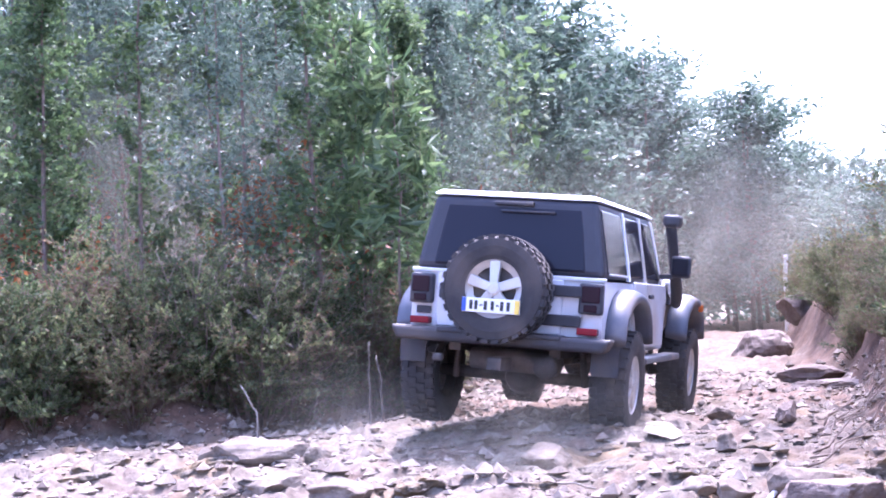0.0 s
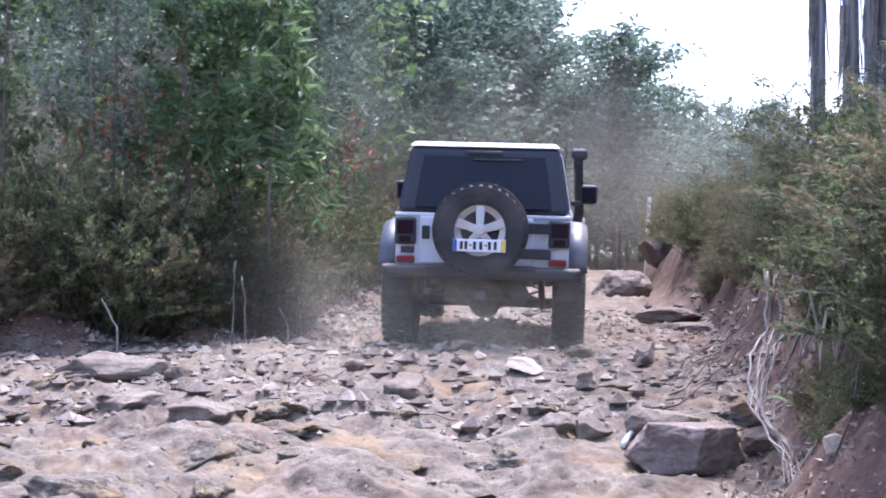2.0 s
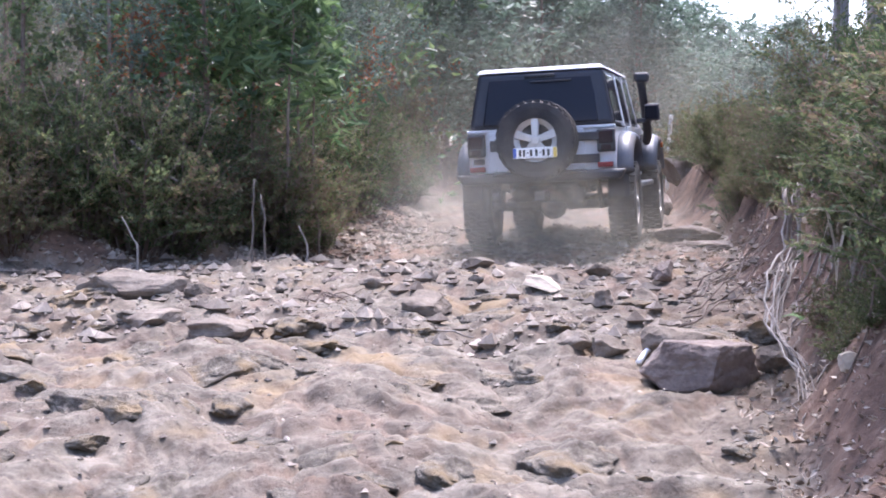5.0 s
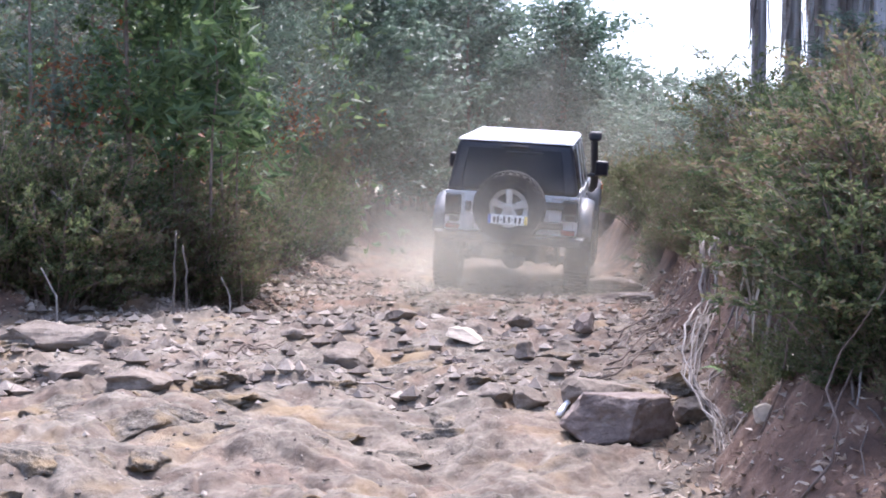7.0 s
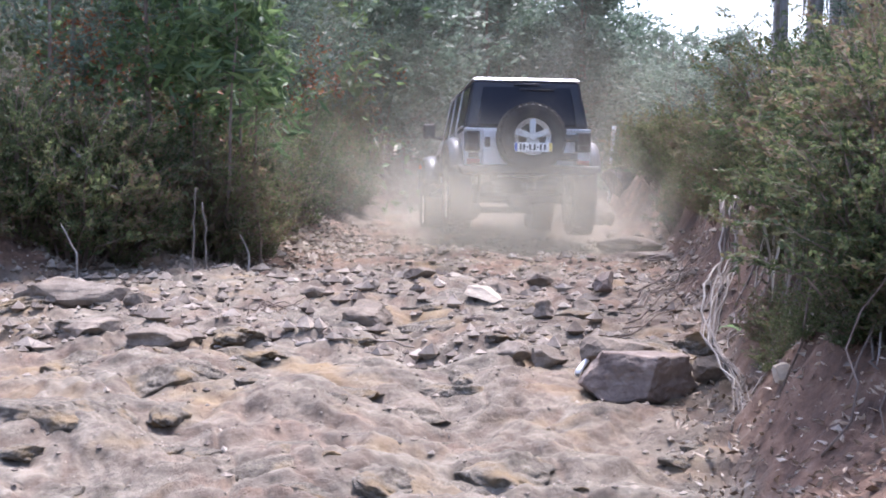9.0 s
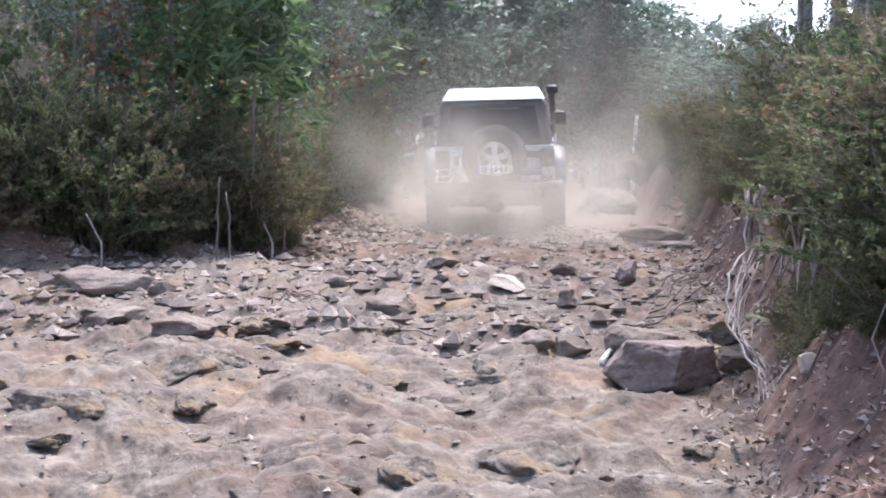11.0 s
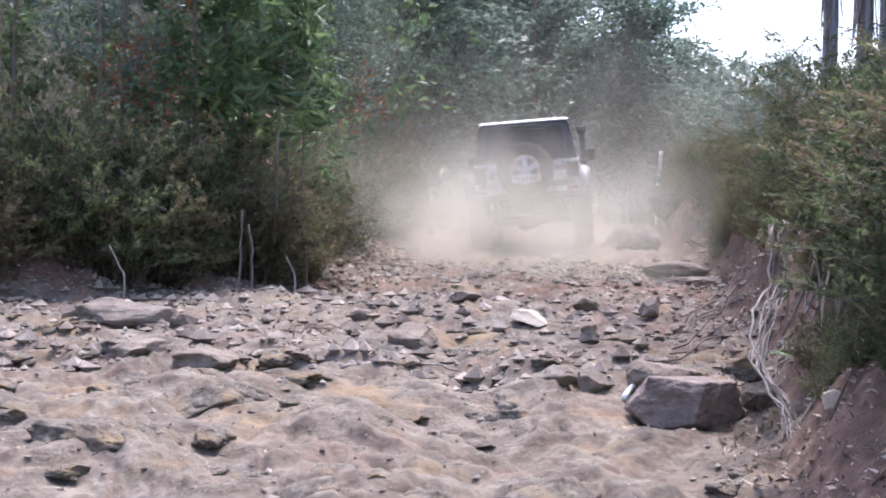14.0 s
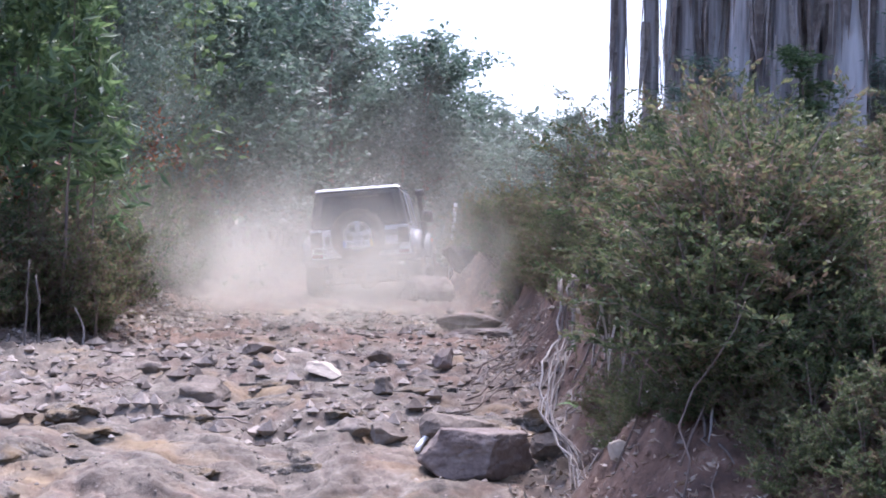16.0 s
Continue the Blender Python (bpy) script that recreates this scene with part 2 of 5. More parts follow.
def prism(bm, outline, x0, x1):
    """An outline in the y-z plane, drawn out from x0 to x1."""
    a = [bm.verts.new((x0, y, z)) for y, z in outline]
    b = [bm.verts.new((x1, y, z)) for y, z in outline]
    n = len(outline)
    bm.faces.new(a[::-1])
    bm.faces.new(b)
    for i in range(n):
        bm.faces.new((a[i], a[(i + 1) % n], b[(i + 1) % n], b[i]))
    return bm


def lathe(bm, profile, seg=40, axis="x", caps=True):
    """A profile of (along the axis, radius), turned round the axis."""
    rings = []
    for a, r in profile:
        rings.append([bm.verts.new((a, r * math.cos(2 * math.pi * i / seg), r * math.sin(2 * math.pi * i / seg)) if axis == "x" else
                                   (r * math.cos(2 * math.pi * i / seg), a, r * math.sin(2 * math.pi * i / seg))) for i in range(seg)])
    for p, q in zip(rings, rings[1:]):
        for i in range(seg):
            bm.faces.new((p[i], p[(i + 1) % seg], q[(i + 1) % seg], q[i]))
    if caps:
        bm.faces.new(rings[0])
        bm.faces.new(rings[-1][::-1])
    return bm


def tube(points, radii, sides=6):
    """Vertices and faces of a tapered tube along points."""
    P = [Vector(p) for p in points]
    verts, faces = [], []
    for i, p in enumerate(P):
        d = (P[min(i + 1, len(P) - 1)] - P[max(i - 1, 0)]).normalized()
        a = d.orthogonal().normalized() if i == 0 else (a - d * a.dot(d)).normalized()
        b = d.cross(a)
        for k in range(sides):
            an = 2 * math.pi * k / sides
            verts.append(p + (a * math.cos(an) + b * math.sin(an)) * radii[i])
    for i in range(len(P) - 1):
        for k in range(sides):
            k2 = (k + 1) % sides
            faces.append((i * sides + k, i * sides + k2, (i + 1) * sides + k2, (i + 1) * sides + k))
    faces.append(tuple(range(sides))[::-1])
    faces.append(tuple((len(P) - 1) * sides + k for k in range(sides)))
    return [tuple(v) for v in verts], faces


def merge(pieces):
    verts, faces = [], []
    for v, f in pieces:
        o = len(verts)
        verts += v
        faces += [tuple(i + o for i in q) for q in f]
    return verts, faces


def leaves(centers, length, width, rng, droop=0.4, spread=0.3, sliver=False):
    """Folded lance-shaped leaves round the centres, as vertices and faces."""
    n = len(centers)
    d = rng.normal(0, 1, (n, 3))
    d[:, 2] = d[:, 2] * 0.6 - droop
    d /= np.linalg.norm(d, axis=1, keepdims=True)
    s = np.cross(d, rng.normal(0, 1, (n, 3)))
    s /= np.linalg.norm(s, axis=1, keepdims=True) + 1e-9
    nn = np.cross(d, s)
    k = 1 + rng.uniform(-spread, spread, (n, 1))
    l, w = length * k, width * k
    if sliver:
        q = np.stack([centers - d * l / 2 + s * w / 2, centers - d * l / 2 - s * w / 2, centers + d * l / 2], 1)
        return q.reshape(-1, 3).tolist(), (np.arange(n)[:, None] * 3 + [0, 1, 2]).tolist()
    q = np.stack([centers - d * l / 2, centers - d * l * 0.08 + s * w / 2 - nn * w * 0.15, centers + d * l / 2, centers - d * l * 0.08 - s * w / 2 - nn * w * 0.15], 1)
    v = q.reshape(-1, 3)
    i = np.arange(n)[:, None] * 4
    f = np.concatenate([i + [0, 1, 2], i + [0, 2, 3]], 0)
    return v.tolist(), f.tolist()


# ---- numeric noise for the ground ----
def lattice(ix, iy, seed):
    h = (ix.astype(np.int64) * 374761393 + iy.astype(np.int64) * 668265263 + seed * 974711) & 0x7FFFFFFF
    h = ((h ^ (h >> 13)) * 1274126177) & 0x7FFFFFFF
    return ((h ^ (h >> 16)) & 0xFFFF) / 65535.0


def vnoise(x, y, seed=0):
    ix, iy = np.floor(x), np.floor(y)
    fx, fy = x - ix, y - iy
    fx, fy = fx * fx * (3 - 2 * fx), fy * fy * (3 - 2 * fy)
    a, b = lattice(ix, iy, seed), lattice(ix + 1, iy, seed)
    c, d = lattice(ix, iy + 1, seed), lattice(ix + 1, iy + 1, seed)
    return a + (b - a) * fx + (c - a) * fy + (a - b - c + d) * fx * fy


def fbm(x, y, octaves=4, seed=0, gain=0.5):
    s, a, t = 0.0, 1.0, 0.0
    for o in range(octaves):
        s = s + a * vnoise(x * 2 ** o + 17.3 * o, y * 2 ** o + 5.1 * o, seed + o)
        t += a
        a *= gain
    return s / t


def billow(x, y, octaves=4, seed=0, gain=0.5):
    """Rounded lumps with creases between them, 0 to 1."""
    s, a, t = 0.0, 1.0, 0.0
    for o in range(octaves):
        s = s + a * np.abs(2 * vnoise(x * 2 ** o + 7.7 * o, y * 2 ** o + 3.3 * o, seed + o) - 1)
        t += a
        a *= gain
    return s / t


def plates(x, y, seed):
    """Broken plates: a random level and tilt for each cell, and the nearness of its rim."""
    ix, iy = np.floor(x), np.floor(y)
    d1, d2 = np.full(x.shape, 9.0), np.full(x.shape, 9.0)
    level = np.zeros(x.shape)
    for ox in (-1, 0, 1):
        for oy in (-1, 0, 1):
            cx, cy = ix + ox, iy + oy
            vx, vy = x - cx - lattice(cx, cy, seed), y - cy - lattice(cx, cy, seed + 1)
            d = np.hypot(vx, vy)
            h = lattice(cx, cy, seed + 2) - 0.5 + vx * (lattice(cx, cy, seed + 3) - 0.5) + vy * (lattice(cx, cy, seed + 4) - 0.2)
            closer = d < d1
            d2 = np.where(closer, d1, np.minimum(d2, d))
            level = np.where(closer, h, level)
            d1 = np.where(closer, d, d1)
    return level, np.exp(-((d2 - d1) / 0.07) ** 2)


def sstep(a, b, x):
    u = np.clip((x - a) / (b - a), 0, 1)
    return u * u * (3 - 2 * u)


def track_height(y):
    return np.interp(y, [-30, 0, 7, 12.3, 13.2, 14.8, 15.6, 18.3, 19.5, 22, 24, 30, 45, 120], [-3.2, 0.0, 0.68, 1.11, 1.14, 1.11, 1.19, 1.25, 1.34, 1.46, 1.5, 1.85, 2.45, 4.0])


def left_edge(y):
    return np.interp(y, [0, 11, 12.2, 12.9, 13.8, 15, 18, 24, 32, 60], [-8.5, -8, -5.6, -3.4, -2.5, -2.0, -1.75, -1.5, -0.6, 3])


def right_edge(y):
    return np.interp(y, [0, 6, 7, 10, 13, 16, 20, 24, 32, 60], [1.6, 1.36, 1.38, 1.8, 2.05, 2.35, 2.5, 2.3, 3.2, 8])


def ground_height(x, y, soil=False):
    x, y = np.asarray(x, float), np.asarray(y, float)
    z = track_height(y)
    wob = (fbm(x * 0.9, y * 0.9, 3, 31) - 0.5) * 0.7
    dr = x - right_edge(y) + wob * 0.6
    dl = left_edge(y) - x + wob
    near = sstep(11.5, 9.5, y)
    rise_r = np.interp(y, [0, 5, 6, 7, 9, 14, 20, 30], [0.05, 0.1, 0.45, 0.9, 1.35, 1.2, 1.0, 1.0])
    rise_l = np.interp(y, [0, 11, 14, 18, 30], [0.15, 0.22, 0.36, 0.5, 0.6])
    z = z + rise_r * sstep(-0.1, 0.75, dr) + np.clip(dr - 0.6, 0, 12) * 0.16
    z = z + rise_l * sstep(-0.35, 1.1, dl) + np.clip(dl - 0.6, 0, 25) * 0.13 + np.clip(dl - 6, 0, 22) * 0.2
    on = np.clip(1 - sstep(-0.1, 0.6, dr) * 0.75 - sstep(-0.2, 0.7, dl) * 0.7, 0, 1) * sstep(46, 30, y)
    # worn bedrock near, rubble further up: long tilted swells, rounded backs with creases, ledges that face down the slope
    al, ac = y * 0.8 - x * 0.6, x * 0.8 + y * 0.6
    wx, wy = fbm(x * 1.1, y * 1.1, 3, 3) * 1.1, fbm(x * 1.1 + 9, y * 1.1, 3, 7) * 1.1
    big = fbm(al * 0.4 + wx * 0.3, ac * 0.9, 3, 21) - 0.5
    backs = billow(al * 0.62 + wx * 0.6, ac * 1.45 + wy * 0.8, 5, 11, 0.5)
    stony = billow(x * 3.4 + wx, y * 3.4 + wy, 5, 61, 0.6)
    fine = fbm(x * 9, y * 9, 5, 51, 0.7) - 0.5
    t1 = y * 1.15 - x * 0.5 + 3.4 * fbm(al * 0.5, ac * 1.0, 3, 71) + 1.0 * backs
    t2 = y * 3.0 - x * 1.2 + 5.0 * fbm(al * 0.9, ac * 1.7, 3, 73, 0.45)
    f1, f2 = t1 - np.floor(t1), t2 - np.floor(t2)
    ledge = (sstep(0.62, 0.98, f1) - f1) * 0.085 + (sstep(0.55, 0.97, f2) - f2) * 0.045
    p1, rim1 = plates(al * 1.3 + wx * 1.4, ac * 2.6 + wy * 1.4, 101)
    p2, rim2 = plates(x * 4.5 + wx * 1.5, y * 4.0 + wy * 1.5, 121)
    # crevice earth, also painted as shade into creases, plate rims and ledge risers
    hollow_shade = np.clip(rim1 * 0.55 + sstep(0.3, 0.12, backs) * 0.5 + sstep(0.6, 0.75, f1) * sstep(0.98, 0.85, f1) * 0.4, 0, 0.75)
    lumps = billow(x * 2.3 + wx, y * 2.3 + wy, 5, 41, 0.54)
    strata = billow(al * 0.55 + wx * 0.5, ac * 2.3 + wy, 5, 15, 0.52)
    z = z + on * (big * 0.3 + near * ((backs - 0.35) * 0.1 + (strata - 0.35) * 0.11 + ledge * 0.7 + p1 * 0.022 - rim1 * 0.012 + (lumps - 0.35) * 0.085) + (1 - near) * ((backs - 0.35) * 0.06 + p1 * 0.035 + p2 * 0.03 - rim2 * 0.012 + (stony - 0.35) * 0.1 + ledge * 0.45) + fine * 0.034)
    # wheel ruts and the gully in the middle of the slope
    z = z - 0.14 * np.exp(-((x + 0.15 + 0.12 * (y - 9)) / 0.28) ** 2) * sstep(6.5, 8, y) * sstep(12, 10, y)
    z = z - 0.10 * np.exp(-((x + 1.75 - 0.05 * y) / 0.35) ** 2) * sstep(9.5, 7, y)
    bank = np.clip(1 - on, 0, 1) * sstep(60, 40, y)
    z = z + bank * ((fbm(x * 3, y * 3, 5, 81, 0.6) - 0.5) * 0.28 + fine * 0.06)
    return (z, np.clip(bank * 1.25 + sstep(0.42, 0.66, fbm(x * 1.1, y * 1.1, 4, 87)) * (0.3 + 0.35 * sstep(11, 15, y)) * (1 - 0.6 * near) + hollow_shade * fbm(x * 2, y * 2, 3, 97) + sstep(0.2, 1.2, dl) + sstep(-0.25, 0.35, dr), 0, 1)) if soil else z


def gz(x, y):
    return float(ground_height(np.array([x]), np.array([y]))[0])


# ---- ground: one sheet to the horizon ----
def build_ground():
    ys = [-40, -25, -14, -7, -3, 0, 1.5, 2.5, 3.2]
    y = 3.8
    while y < 34:
        ys.append(y)
        y += 0.0036 * y if y < 16 else 0.006 * y
    while y < 4000:
        ys.append(y)
        y *= 1.09
    us = list(np.arange(-0.47, 0.44, 0.0019))
    lo, hi, s = [], [], 0.005
    a, b = us[0], us[-1]
    while s < 60:
        a, b = a - s, b + s
        lo.append(a)
        hi.append(b)
        s *= 1.16
    us = np.array(lo[::-1] + us + hi)
    U, Y = np.meshgrid(us, np.array(ys))
    X = U * np.maximum(Y, 3.8)
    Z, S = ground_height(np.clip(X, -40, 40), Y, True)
    nx, ny = len(us), len(ys)
    i = (np.arange(ny - 1)[:, None] * nx + np.arange(nx - 1)[None]).ravel()
    f = np.stack([i, i + 1, i + nx + 1, i + nx], 1)
    ob = link("ground", np.stack([X, Y, Z], 2).reshape(-1, 3).tolist(), f.tolist(), GROUND, True)
    # bank earth plus the shade painted into the bedrock's hollows
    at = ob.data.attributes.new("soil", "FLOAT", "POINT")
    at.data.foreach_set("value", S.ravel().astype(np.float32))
    tagged(ob, "worn pale bedrock and stony earth track climbing between banks", "ground", kind="structure")


build_ground()


# ---- the off-road car ----
def build_wheel(name, parent, at, flip, label="", seg=56):
    """A knobbly tyre and a five-spoke alloy rim, turned about x; outer side towards +x, or -x if flip."""
    wheel = new(name)
    wheel.parent = parent
    wheel.location = at
    if label:
        wheel["label"] = label
    s = -1 if flip else 1
    bm = bmesh.new()
    lathe(bm, [(-0.125 * s, 0.225), (-0.138 * s, 0.26), (-0.146 * s, 0.33), (-0.138 * s, 0.385), (-0.11 * s, 0.405), (0.11 * s, 0.405), (0.138 * s, 0.385), (0.146 * s, 0.33), (0.138 * s, 0.26), (0.125 * s, 0.225), (-0.125 * s, 0.225)], seg, caps=False)
    for i in range(30):
        for row, off in ((-0.105, 0.0), (-0.035, 0.5), (0.035, 0.0), (0.105, 0.5)):
            a = 2 * math.pi * (i + off) / 30
            c = block(bmesh.new(), row - 0.029, row + 0.029, -0.026, 0.026, 0.39, 0.423 if abs(row) < 0.1 else 0.417)
            tmp = bpy.data.meshes.new("lug")
            c.transform(Matrix.Rotation(a, 4, "X"))
            c.to_mesh(tmp)
            c.free()
            bm.from_mesh(tmp)
            bpy.data.meshes.remove(tmp)
    part("tyre", bm, RUBBER, wheel, "dusty black off-road tyre with deep lugs", False)
    bm = bmesh.new()
    lathe(bm, [(0.085 * s, 0.17), (0.11 * s, 0.215), (0.128 * s, 0.238), (0.122 * s, 0.222), (0.02 * s, 0.2), (-0.05 * s, 0.19)], 40, caps=False)
    rim = part("rim", bm, ALLOY, wheel, "silver alloy rim with five broad spokes", False)
    bm = bmesh.new()
    lathe(bm, [(0.05 * s, 0.19), (0.055 * s, 0.19), (0.055 * s, 0.02), (0.05 * s, 0.02)], 32)
    part("brake_disc", bm, STEEL, rim)
    for k in range(5):
        bm = bmesh.new()
        block(bm, min(0.085 * s, 0.125 * s), max(0.085 * s, 0.125 * s), -0.042, 0.042, 0.03, 0.222, 0.008, lambda v: Vector((v.x - (0.014 * s if v.z > 0.1 else 0), v.y * (0.8 if v.z < 0.1 else 1.05), v.z)))
        bm.transform(Matrix.Rotation(2 * math.pi * k / 5, 4, "X"))
        part("spoke", bm, ALLOY, rim)
    bm = bmesh.new()
    lathe(bm, [(0.10 * s, 0.055), (0.132 * s, 0.05), (0.138 * s, 0.035), (0.138 * s, 0.01)], 20)
    part("hub_cap", bm, ALLOY, rim)
    return wheel


def build_car():
    car = new("off_road_car")
    tagged(car, "dusty silver-white four-door off-road car with black hardtop", "car")
    # lower body: side outline with wheel arches cut in
    def arch(cy, r, z0, n=10):
        return [(cy + r * math.cos(math.pi * i / n), z0 + r * math.sin(math.pi * i / n) * 0.95) for i in range(n + 1)]
    outline = [(-0.7, 0.62)] + [(-0.7, 1.14), (1.95, 1.16), (1.98, 1.2), (3.45, 1.13), (3.55, 1.05), (3.55, 0.7), (3.45, 0.7)] + arch(2.95, 0.5, 0.66) + [(2.4, 0.56), (0.56, 0.56)] + arch(0, 0.5, 0.66)[0:] 
    bm = prism(bmesh.new(), outline, -0.78, 0.78)
    for v in bm.verts:
        if v.co.y > 2.0:
            v.co.x *= 0.9
    bmesh.ops.triangulate(bm, faces=[f for f in bm.faces if len(f.verts) > 4])
    body = part("body", bm, CAR_WHITE, car, "silver-white body shell")
    part("hood", boxed(-0.66, 0.66, 2.0, 3.5, 1.12, 1.24, 0.04), CAR_WHITE, car)
    part("grille", boxed(-0.62, 0.62, 3.5, 3.6, 0.72, 1.14, 0.03), CAR_WHITE, car)
    for s in (-1, 1):
        bm = lathe(bmesh.new(), [(3.59, 0.09), (3.62, 0.09), (3.63, 0.05)], 20, "y")
        bm.transform(Matrix.Translation((0.45 * s, 0, 0.98)))
        part("headlight", bm, PLATE_WHITE, car, "round clear headlight")
    # tailgate with hinges, seams and handle
    gate = part("tailgate", boxed(-0.56, 0.46, -0.735, -0.69, 0.71, 1.135, 0.012), CAR_WHITE, car, "silver-white swing tailgate")
    for z in (1.05, 0.82):
        part("hinge", boxed(0.16, 0.62, -0.765, -0.73, z - 0.045, z + 0.045, 0.012), PLASTIC, gate, "black tailgate hinge")
    part("gate_handle", boxed(-0.54, -0.47, -0.765, -0.73, 0.93, 1.05, 0.012), PLASTIC, gate, "black handle")
    part("fuel_vent", boxed(-0.73, -0.61, -0.725, -0.69, 0.8, 0.86, 0.006), PLASTIC, car)
    part("belt_rail", boxed(-0.79, 0.79, -0.725, -0.66, 1.132, 1.165, 0.01), CAR_WHITE, car)
    for s in (-1, 1):
        lamp = part("tail_light", boxed(0.595 * s if s > 0 else -0.785, 0.785 if s > 0 else -0.595, -0.765, -0.68, 0.88, 1.12, 0.02), PLASTIC, car, "dark tail light")
        part("lens", boxed(min(0.62 * s, 0.765 * s), max(0.62 * s, 0.765 * s), -0.775, -0.75, 0.97, 1.1, 0.008), SMOKED_LENS, lamp, "smoked dark red lens")
        part("reversing_lens", boxed(min(0.64 * s, 0.745 * s), max(0.64 * s, 0.745 * s), -0.774, -0.75, 0.9, 0.955, 0.006), SMOKED_LENS, lamp)
        part("reflector", boxed(min(0.6 * s, 0.76 * s), max(0.6 * s, 0.76 * s), -0.79, -0.70, 0.72, 0.775, 0.01), RED_LENS, car, "red bumper reflector")
    # hardtop: leaning sides, sloped back
    def lean(v):
        if v.z > 1.4:
            v.x *= 0.86
            if v.y < 0:
                v.y += 0.08
            else:
                v.y -= 0.30
        return v
    part("hardtop", boxed(-0.775, 0.775, -0.695, 1.95, 1.165, 1.765, 0.05, lean, 3), TOP_BLACK, car, "black hardtop")
    def crown(v):
        if v.z > 1.78:
            v.x *= 0.93
            v.y = v.y + 0.05 if v.y < 0 else v.y - 0.06
        return v
    part("roof_panel", boxed(-0.685, 0.685, -0.63, 1.68, 1.762, 1.806, 0.016, crown, 3), ROOF_GLARE, car, "pale roof panel with sky glare put into its colour")
    bm = boxed(-0.62, 0.62, -0.706, -0.66, 1.2, 1.70, 0.02, lambda v: Vector((v.x * (0.9 if v.z > 1.4 else 1), v.y + (0.082 if v.z > 1.4 else 0), v.z)))
    win = part("rear_window", bm, TINT, car, "dark tinted rear window")
    part("wiper", boxed(-0.1, 0.34, -0.665, -0.645, 1.645, 1.662, 0.004), PLASTIC, win)
    part("brake_light", boxed(-0.16, 0.16, -0.652, -0.62, 1.70, 1.73, 0.006), PLASTIC, car)
    for s in (-1, 1):
        for name, y0, y1 in (("quarter_window", -0.56, 0.18), ("rear_door_window", 0.3, 0.92), ("front_door_window", 1.02, 1.72)):
            def tilt(v, s=s, y1=y1):
                k = (v.z - 1.165) / 0.6
                v.x += -s * 0.108 * k
                if y1 > 1.5 and v.y > 1.5 and v.z > 1.4:
                    v.y -= 0.24
                return v
            x0, x1 = (0.755, 0.783) if s > 0 else (-0.783, -0.755)
            part(name, boxed(x0, x1, y0, y1, 1.2, 1.70, 0.012, tilt), TINT, car, "dark tinted side window")
            if name != "quarter_window":
                for yy in (y0 - 0.045, y1 + 0.045):
                    x2, x3 = (0.758, 0.79) if s > 0 else (-0.79, -0.758)
                    part("window_frame", boxed(x2, x3, yy - 0.035, yy + 0.035, 1.16, 1.73, 0.008, tilt), CAR_WHITE, car, "silver-white door frame")
            else:
                x2, x3 = (0.77, 0.792) if s > 0 else (-0.792, -0.77)
                part("trim_strip", boxed(x2, x3, -0.5, 0.14, 1.19, 1.205, 0.003), CAR_WHITE, car)
        for y0, y1 in ((0.42, 0.97), (0.99, 1.9)):
            x0, x1 = (0.776, 0.8) if s > 0 else (-0.8, -0.776)
            door = part("door", boxed(x0, x1, y0, y1, 0.6, 1.165, 0.012), CAR_WHITE, car, "silver-white side door")
            hx0, hx1 = (0.8, 0.83) if s > 0 else (-0.83, -0.8)
            part("door_handle", boxed(hx0, hx1, y0 + 0.06, y0 + 0.2, 1.03, 1.07, 0.01), PLASTIC, door, "black door handle")
        # flares: curved strips over each wheel
        for cy, rz, top in ((0.0, 0.54, 1.06), (2.95, 0.56, 1.08)):
            bm = bmesh.new()
            n, rows = 14, []
            for i in range(n + 1):
                a = math.pi * (0.04 + 0.92 * i / n)
                y, z = cy - 0.56 * math.cos(a) * 1.04, 0.62 + 0.46 * math.sin(a) ** 0.7
                rows.append([bm.verts.new((s * x, y + dy, z + dz)) for x, dy, dz in ((0.74, 0, 0.02), (0.87, 0, 0.015), (0.945, 0, -0.02), (0.95, 0, -0.075), (0.90, 0, -0.085), (0.74, 0, -0.06))])
            for p, q in zip(rows, rows[1:]):
                for k in range(6):
                    bm.faces.new((p[k], p[(k + 1) % 6], q[(k + 1) % 6], q[k]))
            bm.faces.new(rows[0])
            bm.faces.new(rows[-1][::-1])
            flare = part("fender_flare", bm, FLARE, car, "faded grey plastic wheel flare", True)
            if cy > 1:
                part("side_marker", boxed(min(s * 0.93, s * 0.965), max(s * 0.93, s * 0.965), 3.15, 3.27, 0.93, 1.0, 0.01), AMBER, flare, "orange side marker light")
                part("inner_fender", boxed(min(0.5 * s, 0.76 * s), max(0.5 * s, 0.76 * s), 2.42, 3.46, 0.98, 1.1, 0.02), PLASTIC, car)
        part("side_step", boxed(min(0.74 * s, 0.9 * s), max(0.74 * s, 0.9 * s), 0.62, 2.35, 0.47, 0.53, 0.02), FLARE, car, "grey side step")
        mir = part("mirror", boxed(min(0.88 * s, 1.06 * s), max(0.88 * s, 1.06 * s), 1.62, 1.72, 1.24, 1.44, 0.03), PLASTIC, car, "black door mirror")
        part("mirror_arm", boxed(min(0.78 * s, 0.9 * s), max(0.78 * s, 0.9 * s), 1.63, 1.69, 1.22, 1.27, 0.012), PLASTIC, mir)
        part("mirror_glass", boxed(min(0.9 * s, 1.04 * s), max(0.9 * s, 1.04 * s), 1.612, 1.626, 1.265, 1.415, 0.005), TINT, mir)
